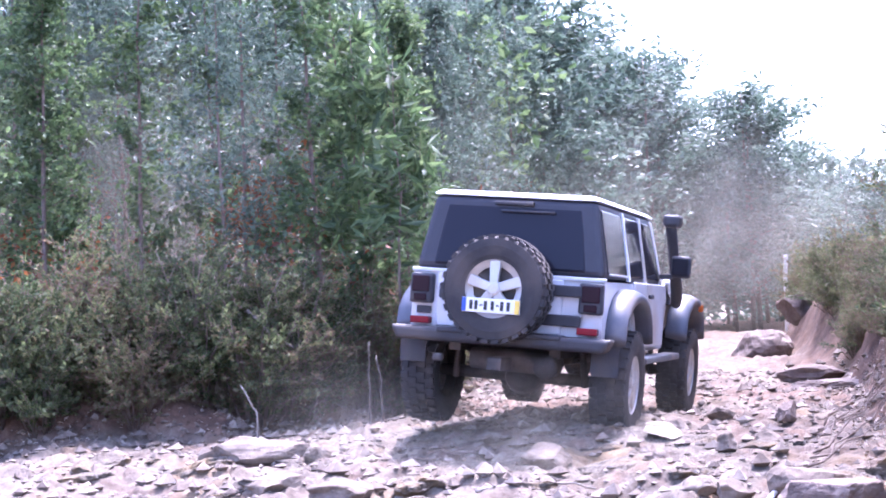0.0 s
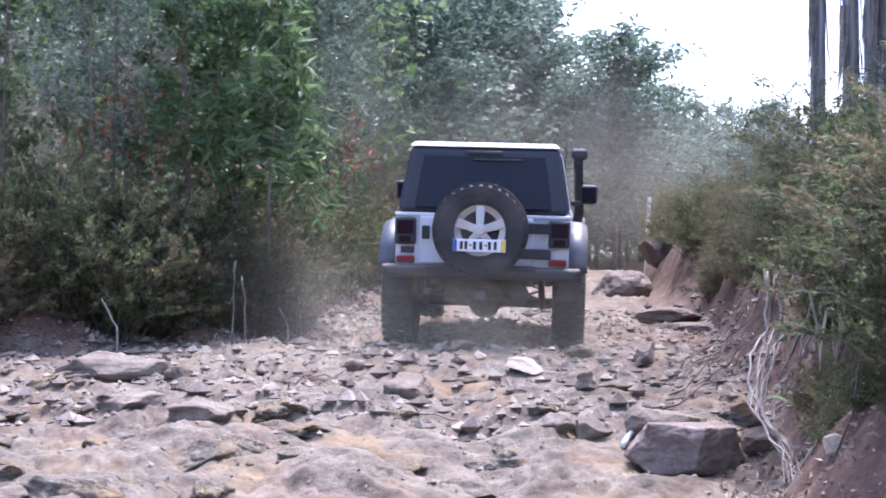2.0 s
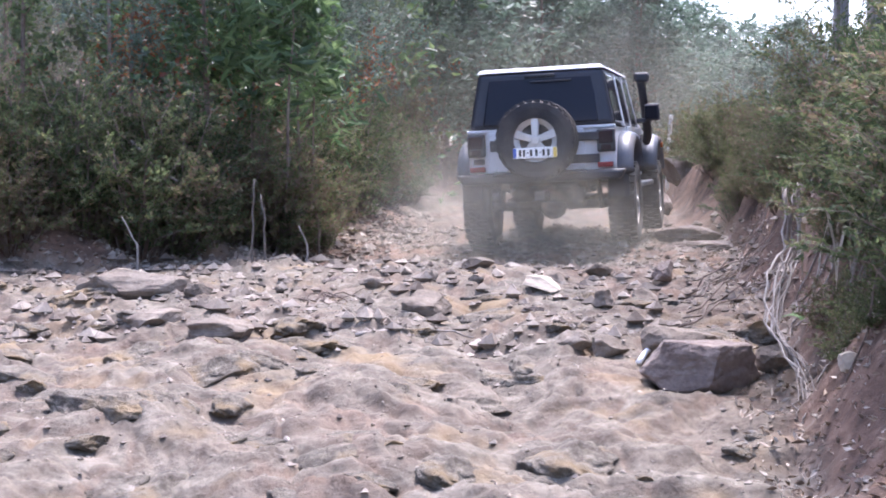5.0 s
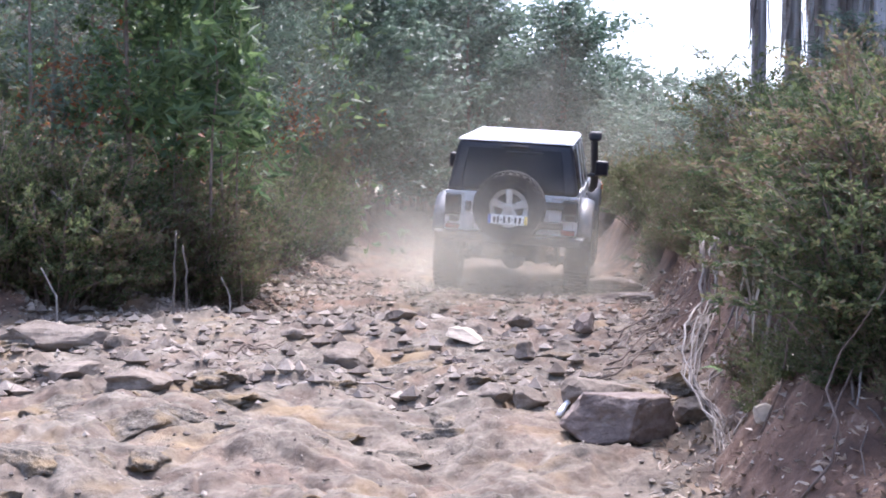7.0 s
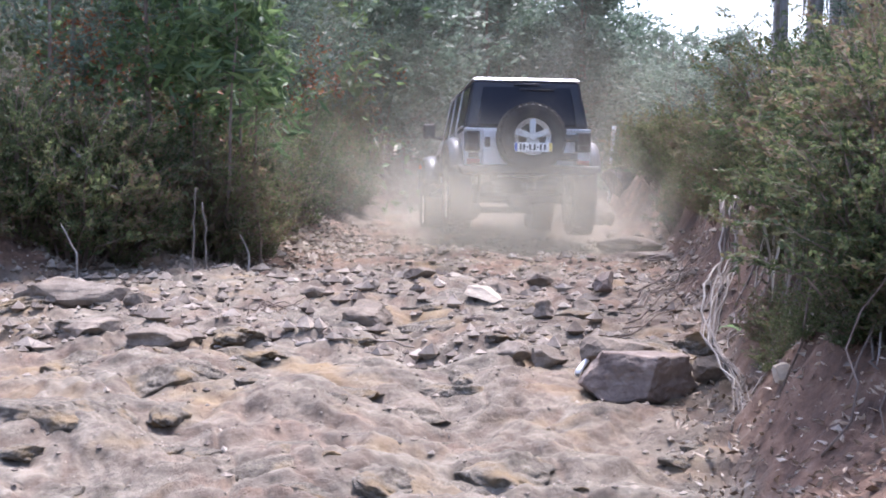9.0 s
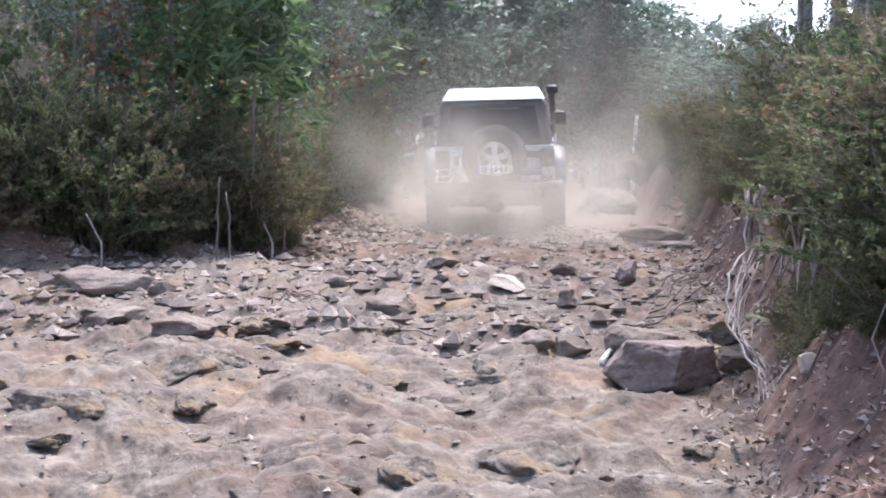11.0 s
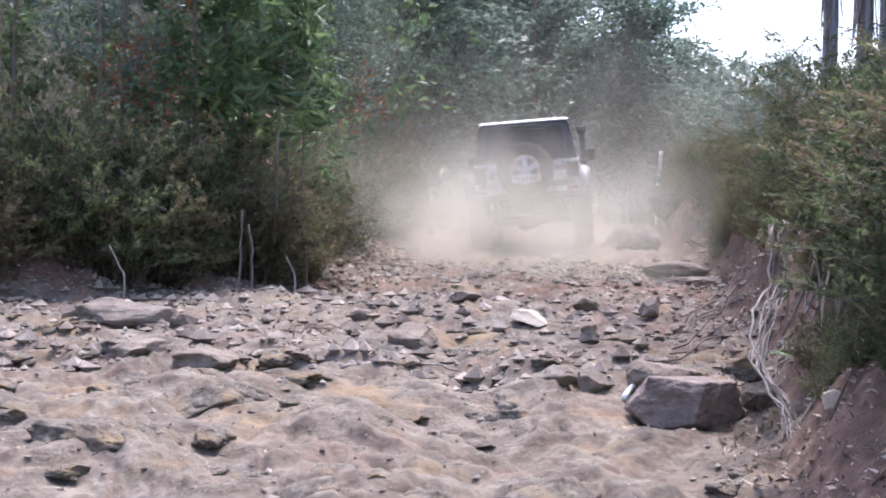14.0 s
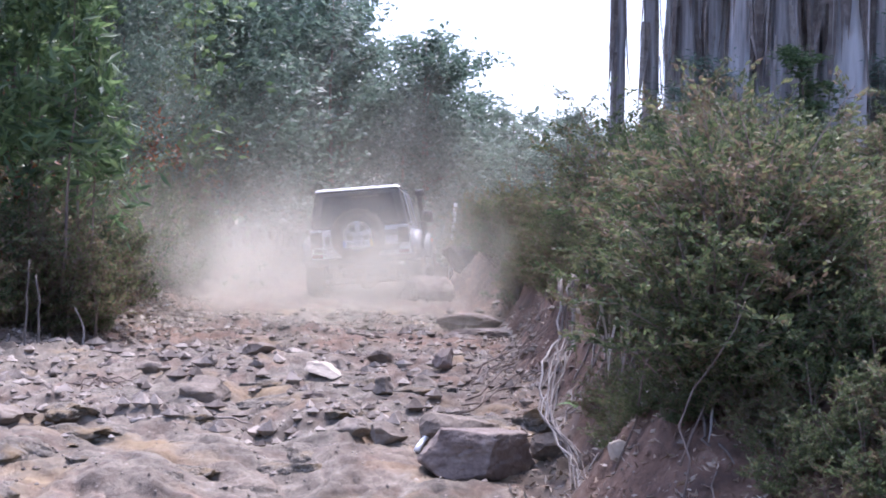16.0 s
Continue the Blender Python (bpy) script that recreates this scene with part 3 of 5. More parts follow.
    part("windscreen", boxed(-0.68, 0.68, 1.72, 1.79, 1.2, 1.72, 0.015, lambda v: Vector((v.x * (0.92 if v.z > 1.4 else 1), v.y + (0.2 if v.z < 1.4 else -0.12), v.z))), TINT, car)
    # bumper, hitch, underbody
    bump = part("rear_bumper", boxed(-0.9, 0.9, -0.88, -0.66, 0.5, 0.70, 0.035, lambda v: Vector((v.x * (1 if v.z > 0.6 else 0.93), v.y, v.z + (0.09 if abs(v.x) > 0.5 and v.z < 0.6 else 0))), 3), PLASTIC, car, "black plastic rear bumper")
    part("bumper_step", boxed(-0.5, 0.5, -0.895, -0.7, 0.665, 0.706, 0.012), PLASTIC, bump)
    part("tow_hook", boxed(-0.5, -0.42, -0.95, -0.86, 0.44, 0.50, 0.02), STEEL, bump)
    part("hitch", boxed(-0.06, 0.06, -0.93, -0.6, 0.4, 0.5, 0.012), STEEL, bump)
    v, f = tube([(0.35, -0.72, 0.44), (0.35, -0.35, 0.46), (-0.35, -0.35, 0.46)], [0.09, 0.1, 0.09], 10)
    ob = link("muffler", v, f, STEEL, True)
    ob.parent = car
    part("fuel_tank", boxed(-0.42, 0.3, 0.35, 1.5, 0.42, 0.64, 0.05), STEEL, car)
    for y, dx in ((0.0, 0.0), (2.95, -0.22)):
        v, f = tube([(-0.72, y, 0.325), (-0.2 + dx, y, 0.325), (0.2 + dx, y, 0.325), (0.72, y, 0.325)], [0.05, 0.05, 0.05, 0.05], 10)
        ax = link("axle", v, f, STEEL, True)
        ax.parent = car
        bm = lathe(bmesh.new(), [(y - 0.15, 0.06), (y - 0.13, 0.12), (y - 0.03, 0.155), (y + 0.08, 0.12), (y + 0.2, 0.05)], 18, "y")
        bm.transform(Matrix.Translation((dx, 0, 0.325)))
        part("differential", bm, STEEL, ax)
        for s in (-1, 1):
            pts = [(0.46 * s + 0.055 * math.cos(a * 0.8), y + 0.06 + 0.055 * math.sin(a * 0.8), 0.34 + a * 0.013) for a in range(0, 33)]
            v, f = tube(pts, [0.011] * len(pts), 5)
            sp = link("coil_spring", v, f, STEEL, True)
            sp.parent = car
            v, f = tube([(0.55 * s, y - 0.14, 0.28), (0.5 * s, y - 0.2, 0.85)], [0.03, 0.03], 8)
            sh = link("shock_absorber", v, f, STEEL, True)
            sh.parent = car
    for s in (-1, 1):
        part("frame_rail", boxed(min(0.36 * s, 0.46 * s), max(0.36 * s, 0.46 * s), -0.65, 3.4, 0.52, 0.64, 0.01), STEEL, car)
        part("mud_flap", boxed(min(0.68 * s, 0.9 * s), max(0.68 * s, 0.9 * s), -0.565, -0.55, 0.4, 0.66, 0.004), PLASTIC, car)
    # snorkel on the right windscreen pillar
    v, f = tube([(0.83, 2.35, 1.0), (0.86, 2.2, 1.06), (0.875, 2.05, 1.15), (0.865, 1.88, 1.4), (0.85, 1.74, 1.66), (0.85, 1.71, 1.72)], [0.05, 0.055, 0.055, 0.05, 0.05, 0.05], 12)
    sn = link("snorkel", v, f, PLASTIC, True)
    sn.parent = car
    sn["label"] = "black air snorkel"
    part("snorkel_head", boxed(0.775, 0.945, 1.62, 1.80, 1.70, 1.82, 0.04, None, 3), PLASTIC, sn)
    # spare wheel with the plate
    spare = new("spare_wheel")
    spare.parent = car
    spare.matrix_local = pose(0, -0.95, 1.03)
    holder = build_wheel("mounted_wheel", spare, (0, 0, 0), False, "spare wheel on the tailgate")
    holder.matrix_local = pose(0, 0, 0, 0, 0, -90)
    for o in list(holder.children):
        o.parent = spare
        o.matrix_local = pose(0, 0, 0, 0, 0, -90)
    bpy.data.objects.remove(holder)
    spare["label"] = "spare wheel with lugged tyre on the tailgate"
    part("bracket", boxed(-0.12, 0.12, 0.1, 0.26, -0.12, 0.12, 0.02), PLASTIC, spare)
    plate = part("number_plate", boxed(-0.23, 0.23, -0.168, -0.152, -0.185, -0.075, 0.006), PLATE_WHITE, spare, "white rear plate with dark bars")
    part("blue_band", boxed(-0.228, -0.195, -0.172, -0.16, -0.182, -0.078, 0.002), PLATE_BLUE, plate)
    part("yellow_band", boxed(0.19, 0.228, -0.172, -0.16, -0.182, -0.078, 0.002), PLATE_YELLOW, plate)
    for x in (-0.155, -0.115, -0.04, 0.015, 0.09, 0.14):
        part("bar", boxed(x - 0.013, x + 0.013, -0.1715, -0.16, -0.165, -0.095, 0.002), INK, plate)
    for x in (-0.075, 0.055):
        part("bar", boxed(x - 0.012, x + 0.012, -0.1715, -0.16, -0.135, -0.122, 0.002), INK, plate)
    # antenna with a bright tip, on the right cowl
    v, f = tube([(0.7, 2.25, 1.15), (0.72, 2.2, 1.9)], [0.006, 0.004], 5)
    an = link("antenna", v, f, PLASTIC)
    an.parent = car
    wheels = [build_wheel("wheel", car, (s * 0.79, y, 0.325), s < 0) for y in (0.0, 2.95) for s in (-1, 1)]
    for w in wheels:
        w.scale = (1.05, 1.05, 1.05)
    return car, wheels


# time, place of the rear axle on the ground, turn, nose-up, lean to the right
CAR_ROWS = [
    (0.0, -0.95, 12.23, 1.23, -11.0, 0.6, 7.8), (0.5, -0.70, 12.54, 1.22, -9.9, 0.9, 1.2), (1.0, -0.52, 12.99, 1.27, -8.5, -0.6, 0.8),
    (1.5, -0.325, 13.5, 1.222, -7.6, 2.0, 3.75), (2.0, -0.14, 13.96, 1.23, -3.0, 3.9, 2.0), (2.5, -0.05, 14.38, 1.24, -0.5, 5.1, 2.1),
    (3.0, -0.01, 14.84, 1.19, -2.8, 6.2, 5.1), (3.5, 0.06, 15.35, 1.35, -8.2, 2.5, 2.1), (4.0, 0.17, 15.62, 1.38, -12.1, 1.3, -1.2),
    (4.8, 0.36, 16.1, 1.36, -11.0, 1.6, -2.0), (5.6, 0.6, 16.7, 1.34, -7.0, 2.0, -2.8), (6.3, 0.82, 17.24, 1.33, -4.5, 2.3, -3.5),
    (6.5, 0.89, 17.7, 1.34, -5.4, 3.9, -5.5), (7.0, 0.87, 18.1, 1.35, -7.8, 7.5, 4.0), (7.5, 0.91, 18.35, 1.37, -3.3, 9.3, -8.6),
    (8.0, 0.87, 18.5, 1.36, -1.5, 5.5, -1.7), (8.5, 0.89, 18.62, 1.44, 0.0, -2.8, 5.7), (9.0, 0.74, 18.75, 1.54, 7.2, -2.6, 0.4),
    (9.8, 0.5, 19.3, 1.48, 5.0, 1.0, -0.5), (10.6, 0.28, 19.9, 1.40, 1.5, 5.0, -1.5), (11.5, 0.14, 20.6, 1.34, -1.7, 8.9, -2.1),
    (12.0, 0.165, 21.1, 1.56, -0.8, 2.3, -5.1), (12.5, 0.16, 21.6, 1.58, -1.9, 2.5, 0.3), (13.0, 0.29, 22.1, 1.576, -3.4, -0.1, -5.1),
    (13.5, 0.35, 22.4, 1.6, -3.4, -0.1, -5.0), (14.0, 0.42, 22.7, 1.64, -3.3, -0.2, -4.8), (14.5, 0.61, 23.1, 1.62, -8.0, -0.7, 0.5),
    (15.0, 0.76, 23.35, 1.53, -9.5, 0.6, -1.0), (15.5, 0.9, 23.6, 1.45, -10.7, 1.8, -2.1), (16.0, 1.09, 23.8, 1.49, -7.7, 0.8, -5.0)]
car, wheels = build_car()


# ---- stones ----
def rock_mesh(name, seed, sx, sy, sz, mat, cuts=2, rough=0.07, facets=()):
    """A broken stone: a ball cut by random planes, roughened."""
    rng = random.Random(seed)
    bm = bmesh.new()
    bmesh.ops.create_icosphere(bm, subdivisions=cuts, radius=1.0)
    planes = [(Vector(d).normalized(), h) for *d, h in facets]
    for _ in range(0 if facets else 9):
        d = Vector((rng.gauss(0, 1), rng.gauss(0, 1), rng.gauss(0, 1))).normalized()
        planes.append((d, rng.uniform(0.5, 0.85)))
    for v in bm.verts:
        p = v.co.copy()
        for d, h in planes:
            k = p.dot(d)
            if k > h:
                p -= d * (k - h)
        p *= 1 + 0.16 * (noise.noise(p * 1.7 + Vector((seed * 3.1, 0, 0)))) + rough * noise.noise(p * 5 + Vector((seed, 9, 0))) + rough * 0.6 * noise.noise(p * 11 + Vector((seed, 0, 4)))
        v.co = Vector((p.x * sx, p.y * sy, p.z * sz))
    me = bpy.data.meshes.new(name)
    bmesh.ops.recalc_face_normals(bm, faces=bm.faces[:])
    bm.to_mesh(me)
    bm.free()
    me.materials.append(mat)
    return me


def place_rock(name, me, x, y, sink, turn, label, category="rock", group="", tilt=(0, 0), size=1.0):
    ob = new(name, me)
    half = max(abs(v.co.z) for v in me.vertices) * size
    ob.matrix_world = pose(x, y, gz(x, y) + half * (1 - 2 * sink), tilt[0], tilt[1], turn) @ Matrix.Diagonal((size, size, size, 1))
    return tagged(ob, label, category, group)


BLOCKY = [(0.05, 0.05, 1, 0.5), (-0.45, -0.85, 0.15, 0.6), (0.75, -0.6, -0.05, 0.62), (-1, 0.05, 0.35, 0.78), (1, 0.25, 0.3, 0.76), (0, 1, 0.2, 0.6), (-0.2, -0.5, 0.85, 0.72), (0.5, -0.3, 0.8, 0.74)]
place_rock("boulder", rock_mesh("boulder", 5, 0.335, 0.3, 0.2, DARK_ROCK, 5, 0.05, BLOCKY), 1.0, 8.0, 0.16, -4, "angular dark boulder lying on the bedrock", "boulder")
place_rock("rock", rock_mesh("rock", 8, 0.25, 0.2, 0.17, ROCK, 4, 0.05), 0.97, 8.75, 0.2, 10, "rounded reddish rock behind the boulder", "rock")
place_rock("rock", rock_mesh("rock", 9, 0.115, 0.11, 0.1, DARK_ROCK, 4), 1.2, 12.05, 0.12, 50, "rounded dark rock among the rubble", "rock")
place_rock("flat_stone", rock_mesh("flat_stone", 12, 0.18, 0.13, 0.05, PALE_ROCK, 4), 0.17, 11.2, 0.15, -25, "pale flat stone lying tilted on rubble", "stone", tilt=(14, 8))
place_rock("rock", rock_mesh("rock", 14, 0.42, 0.26, 0.15, ROCK, 4, 0.04), -2.88, 10.85, 0.22, 4, "long pale rock at the edge of the track", "rock")
place_rock("rock_slab", rock_mesh("rock_slab", 15, 0.5, 0.32, 0.14, DARK_ROCK, 4), 2.2, 18.2, 0.3, 5, "broad dark slab beside the track", "rock")
place_rock("rock_slab", rock_mesh("rock_slab", 16, 0.45, 0.3, 0.09, DARK_ROCK, 4), 2.05, 16.4, 0.3, -10, "low dark slab beside the track", "rock")
place_rock("boulder", rock_mesh("boulder", 17, 0.5, 0.42, 0.33, DARK_ROCK, 4), 1.95, 23.0, 0.3, 40, "large dark boulder at the track's edge", "boulder")
place_rock("boulder", rock_mesh("boulder", 18, 0.45, 0.4, 0.3, DARK_ROCK, 4), 2.75, 24.5, 0.2, 10, "dark boulder against the bank", "boulder")
place_rock("rock", rock_mesh("rock", 19, 0.13, 0.12, 0.09, ROCK, 4), 1.42, 8.15, 0.25, 30, "small pinkish rock beside the boulder", "rock")
place_rock("stone", rock_mesh("stone", 24, 0.075, 0.06, 0.05, PALE_ROCK, 3), 1.55, 6.98, 0.2, 15, "pale square stone lying on the bank's foot", "stone", tilt=(18, 0))
# half-width, half-depth, half-height, turn, buried share
for k, (x, y, a, b, c, w, sink) in enumerate([
        (-1.17, 11.65, 0.11, 0.1, 0.075, 20, 0.25), (-0.71, 11.75, 0.075, 0.07, 0.06, 40, 0.15), (-0.66, 10.7, 0.26, 0.2, 0.12, -12, 0.4), (0.63, 10.62, 0.11, 0.09, 0.085, 35, 0.2),
        (0.33, 9.02, 0.12, 0.1, 0.08, 10, 0.3), (0.54, 8.9, 0.14, 0.1, 0.095, -15, 0.3), (-1.9, 9.2, 0.24, 0.2, 0.09, 12, 0.55), (-2.35, 9.5, 0.3, 0.22, 0.1, -8, 0.55),
        (0.95, 11.0, 0.12, 0.1, 0.075, 60, 0.25), (0.3, 12.0, 0.14, 0.12, 0.08, 25, 0.3), (0.7, 12.6, 0.13, 0.11, 0.08, 70, 0.25), (-0.35, 12.4, 0.16, 0.12, 0.07, 5, 0.35)]):
    place_rock("rock", rock_mesh("rock", 30 + k, a, b, c, ROCK, 4, 0.05), x, y, sink, w, "dusty pale rock bedded in the track", "rock", "rocks bedded in the track")
# low outcrops of the bedrock, almost level with the worn surface
LEDGES = [rock_mesh("bedrock_ledge", 130 + k, 1.0, 0.55 + 0.05 * (k % 4), 0.24 + 0.03 * (k % 3), GROUND, 5, 0.09) for k in range(10)]
for me in LEDGES:
    me.polygons.foreach_set("use_smooth", [True] * len(me.polygons))
rng = random.Random(8)
for k in range(120):
    y = 5.4 + 6.0 * rng.random()
    x = rng.uniform(max(-4.2, -0.36 * y - 0.4), float(right_edge(y)) - 0.2)
    s = (0.12 + 0.32 * rng.random() ** 1.5) * (0.65 + 0.045 * y)
    if abs(x - 1.0) < 0.7 and abs(y - 7.9) < 0.9:
        continue
    place_rock("bedrock_ledge", LEDGES[k % 10], x, y, rng.uniform(0.77, 0.87), -52 + rng.gauss(0, 24), "worn pale bedrock ledge standing out of the track", "bedrock", "ledges of the bedrock", (rng.gauss(0, 6), rng.gauss(0, 6)), s)
STONES = [rock_mesh("stone", 60 + k, 1, 0.62 + 0.05 * (k % 4), 0.36 + 0.06 * (k % 5), ROCK if k % 5 else DARK_ROCK, 3) for k in range(10)]
rng = random.Random(3)
count = 0
while count < 150:
    y = rng.triangular(7.5, 19, 11.5)
    x = rng.uniform(float(left_edge(y)) - 0.3, float(right_edge(y)) + 0.1)
    if y < 9.6 and rng.random() < 0.8:
        continue
    s = min(0.12, 0.026 + rng.expovariate(32))
    place_rock("stone", STONES[count % 10], x, y, rng.uniform(0.25, 0.5), rng.uniform(0, 360), "loose dusty broken stone on the track", "stone", "loose stones on the track", (rng.uniform(-18, 18), rng.uniform(-18, 18)), s)
    count += 1


def scatter_stuff(name, n, seed, y0, y1, x_of, size, mat, label, category, flat=0.55):
    """Many small eight-faced chips in one mesh."""
    r = np.random.default_rng(seed)
    y = y0 + (y1 - y0) * r.random(n) ** 1.3
    x = x_of(r, y)
    z = ground_height(x, y)
    c = np.stack([x, y, z], 1)
    s = np.clip(size * (0.5 + r.exponential(0.6, n)), 0, size * 3)[:, None]
    base = np.array([[1, 0, 0], [0, 1, 0], [-1, 0, 0], [0, -1, 0], [0.2, 0.1, flat], [-0.1, 0.2, -flat]])
    a = r.uniform(0, 2 * np.pi, n)
    v = base[None] * (1 + r.uniform(-0.35, 0.35, (n, 6, 3)))
    ca, sa = np.cos(a)[:, None], np.sin(a)[:, None]
    v = np.stack([v[..., 0] * ca - v[..., 1] * sa * 0.7, v[..., 0] * sa + v[..., 1] * ca * 0.7, v[..., 2]], 2) * s[:, :, None] + c[:, None] + np.array([0, 0, 0.2])[None, None] * s[:, :, None]
    f = np.array([[0, 1, 4], [1, 2, 4], [2, 3, 4], [3, 0, 4], [1, 0, 5], [2, 1, 5], [3, 2, 5], [0, 3, 5]])
    f = (np.arange(n)[:, None, None] * 6 + f[None]).reshape(-1, 3)
    tagged(link(name, v.reshape(-1, 3).tolist(), f.tolist(), mat), label, category, kind="stuff")


scatter_stuff("rubble", 5200, 5, 9.3, 20, lambda r, y: r.uniform(left_edge(y) - 0.4, right_edge(y) + 0.15), 0.034, GRAVEL, "broken stones strewn over the climbing track", "rubble")
scatter_stuff("gravel", 2600, 6, 5.2, 11, lambda r, y: r.uniform(-3.5, right_edge(y) + 0.9), 0.011, GRAVEL, "small gravel lying on bedrock", "gravel")


def build_litter():
    """Curled dry leaves and bark scraps lying on both banks."""
    r = np.random.default_rng(7)
    n = 11000
    y = 5.5 + 11 * r.random(n) ** 1.3
    x = np.where(r.random(n) < 0.55, right_edge(y) + r.uniform(-0.35, 1.4, n), left_edge(y) + r.uniform(-1.5, 0.5, n))
    c = np.stack([x, y, ground_height(x, y) + 0.012], 1)
    v, f = leaves(c, 0.05, 0.016, r, 0.0, 0.6)
    tagged(link("leaf_litter", v, f, LITTER), "dry leaves and bark scraps on the banks", "leaf litter", kind="stuff")


build_litter()
scatter_stuff("bank_stones", 2600, 9, 11.5, 22, lambda r, y: left_edge(y) + r.uniform(-1.3, 0.5, len(y)), 0.028, GRAVEL, "small stones and clods on the earthy bank", "rubble")


# ---- trees and shrubs ----
def build_tree(name, seed, height, radius, crown_from, crown_r, leaf_l, leaf_w, n_leaves, mat, bark, label, limbs=14, rust=0.0, clump=0.3, lean=0.03):
    rng, nr = random.Random(seed), np.random.default_rng(seed)
    tree = new(name)
    tagged(tree, label, "tree")
    pts, p = [], Vector((0, 0, -0.4))
    steps = 9
    for i in range(steps + 1):
        pts.append(p.copy())
        p += Vector((rng.gauss(0, lean), rng.gauss(0, lean), 1)) * ((height + 0.4) / steps)
    rad = [radius * (1 - 0.85 * i / steps) * (1.25 if i == 0 else 1) for i in range(steps + 1)]
    pieces, tips = [tube(pts, rad, 8)], []
    for k in range(limbs):
        h = crown_from + (1 - crown_from) * (k + rng.random()) / limbs
        i = min(int(h * steps), steps - 1)
        o = pts[i].lerp(pts[i + 1], h * steps - i)
        a = rng.uniform(0, 2 * math.pi)
        ln = crown_r * (1.15 - 0.75 * (h - crown_from) / (1.001 - crown_from)) * rng.uniform(0.6, 1.15)
        d = Vector((math.cos(a), math.sin(a), rng.uniform(0.25, 0.9)))
        q = [o, o + d * ln * 0.5, o + d * ln + Vector((0, 0, rng.uniform(-0.1, 0.15) * ln))]
        r0 = rad[i] * 0.35
        pieces.append(tube(q, [r0, r0 * 0.6, r0 * 0.2], 5))
        for t in (0.35, 0.6, 0.8, 1.0):
            base = q[1].lerp(q[2], (t - 0.5) * 2) if t > 0.5 else q[0].lerp(q[1], t * 2)
            tips.append(tuple(base))
    v, f = merge(pieces)
    tr = link("trunk", v, f, bark, True)
    tr.parent = tree
    tips = np.array(tips)
    idx = nr.integers(0, len(tips), n_leaves)
    sub = tips[idx] + nr.normal(0, 1, (n_leaves, 3)) * clump * np.array([1, 1, 0.8]) * (0.4 + nr.random((len(tips), 1)))[idx]
    cut = int(n_leaves * (1 - rust))
    v, f = leaves(sub[:cut], leaf_l, leaf_w, nr)
    cr = link("crown", v, f, mat)
    cr.parent = tree
    if rust:
        far = sub[cut:] * 0 + tips[nr.integers(0, max(1, len(tips) // 6), n_leaves - cut)] + nr.normal(0, 0.16, (n_leaves - cut, 3))
        v, f = leaves(far, leaf_l, leaf_w, nr)
        dr = link("dead_leaves", v, f, LEAF_RUST)
        dr.parent = tree
        dr["label"] = "rusty red dying leaves"
    return tree


def build_shrub(name, seed, height, width, mat, label, stems=30, per_stem=11, per_spray=19):
    """Arching stems that carry feathery sprays of needle-like leaves, with dark gaps between them."""
    rng, nr = random.Random(seed), np.random.default_rng(seed)
    shrub = new(name)
    tagged(shrub, label, "shrub")
    pieces, cs, ds = [], [], []
    for k in range(stems):
        a, r = rng.uniform(0, 2 * math.pi), (0.15 + 0.85 * rng.random() ** 0.7) * width / 2
        top = Vector((math.cos(a) * r, math.sin(a) * r, height * rng.uniform(0.55, 1.08) * (1.05 - 0.55 * (r / width * 2) ** 2)))
        if k % 4 == 0:
            top.z *= 0.4
        mid = Vector((top.x * 0.5 + rng.gauss(0, 0.04), top.y * 0.5 + rng.gauss(0, 0.04), top.z * 0.66))
        base = Vector((top.x * 0.1, top.y * 0.1, -0.15))
        pieces.append(tube([base, mid, top], [0.011, 0.007, 0.002], 4))
        for j in range(per_stem):
            t = 0.25 + 0.75 * (j + rng.random()) / per_stem
            o = base.lerp(mid, t * 2) if t < 0.5 else mid.lerp(top, t * 2 - 1)
            out = Vector((top.x, top.y, 0.0)).normalized() * 0.5
            d = (out + Vector((rng.gauss(0, 0.6), rng.gauss(0, 0.6), rng.uniform(0.0, 0.9)))).normalized()
            ln = rng.uniform(0.14, 0.3)
            pieces.append(tube([o, o + d * ln], [0.003, 0.001], 3))
            u = nr.uniform(0.1, 1.05, per_spray)[:, None]
            cs.append(np.array(o)[None] + np.array(d)[None] * ln * u + nr.normal(0, 0.014, (per_spray, 3)))
            ds.append(np.array(d)[None] * 0.75 + nr.normal(0, 0.5, (per_spray, 3)))
    v, f = merge(pieces)
    st = link("branchwork", v, f, STEM, True)
    st.parent = shrub
    c, d = np.concatenate(cs), np.concatenate(ds)
    n = len(c)
    d /= np.linalg.norm(d, axis=1, keepdims=True)
    sd_ = np.cross(d, nr.normal(0, 1, (n, 3)))
    sd_ /= np.linalg.norm(sd_, axis=1, keepdims=True) + 1e-9
    l, w = nr.uniform(0.035, 0.065, (n, 1)), nr.uniform(0.013, 0.024, (n, 1))
    q = np.stack([c - d * l * 0.4, c + sd_ * w / 2, c + d * l * 0.6, c - sd_ * w / 2], 1)
    cr = link("foliage", q.reshape(-1, 3).tolist(), (np.arange(n)[:, None] * 4 + [0, 1, 2, 3]).tolist(), mat)
    cr.parent = shrub
    return shrub


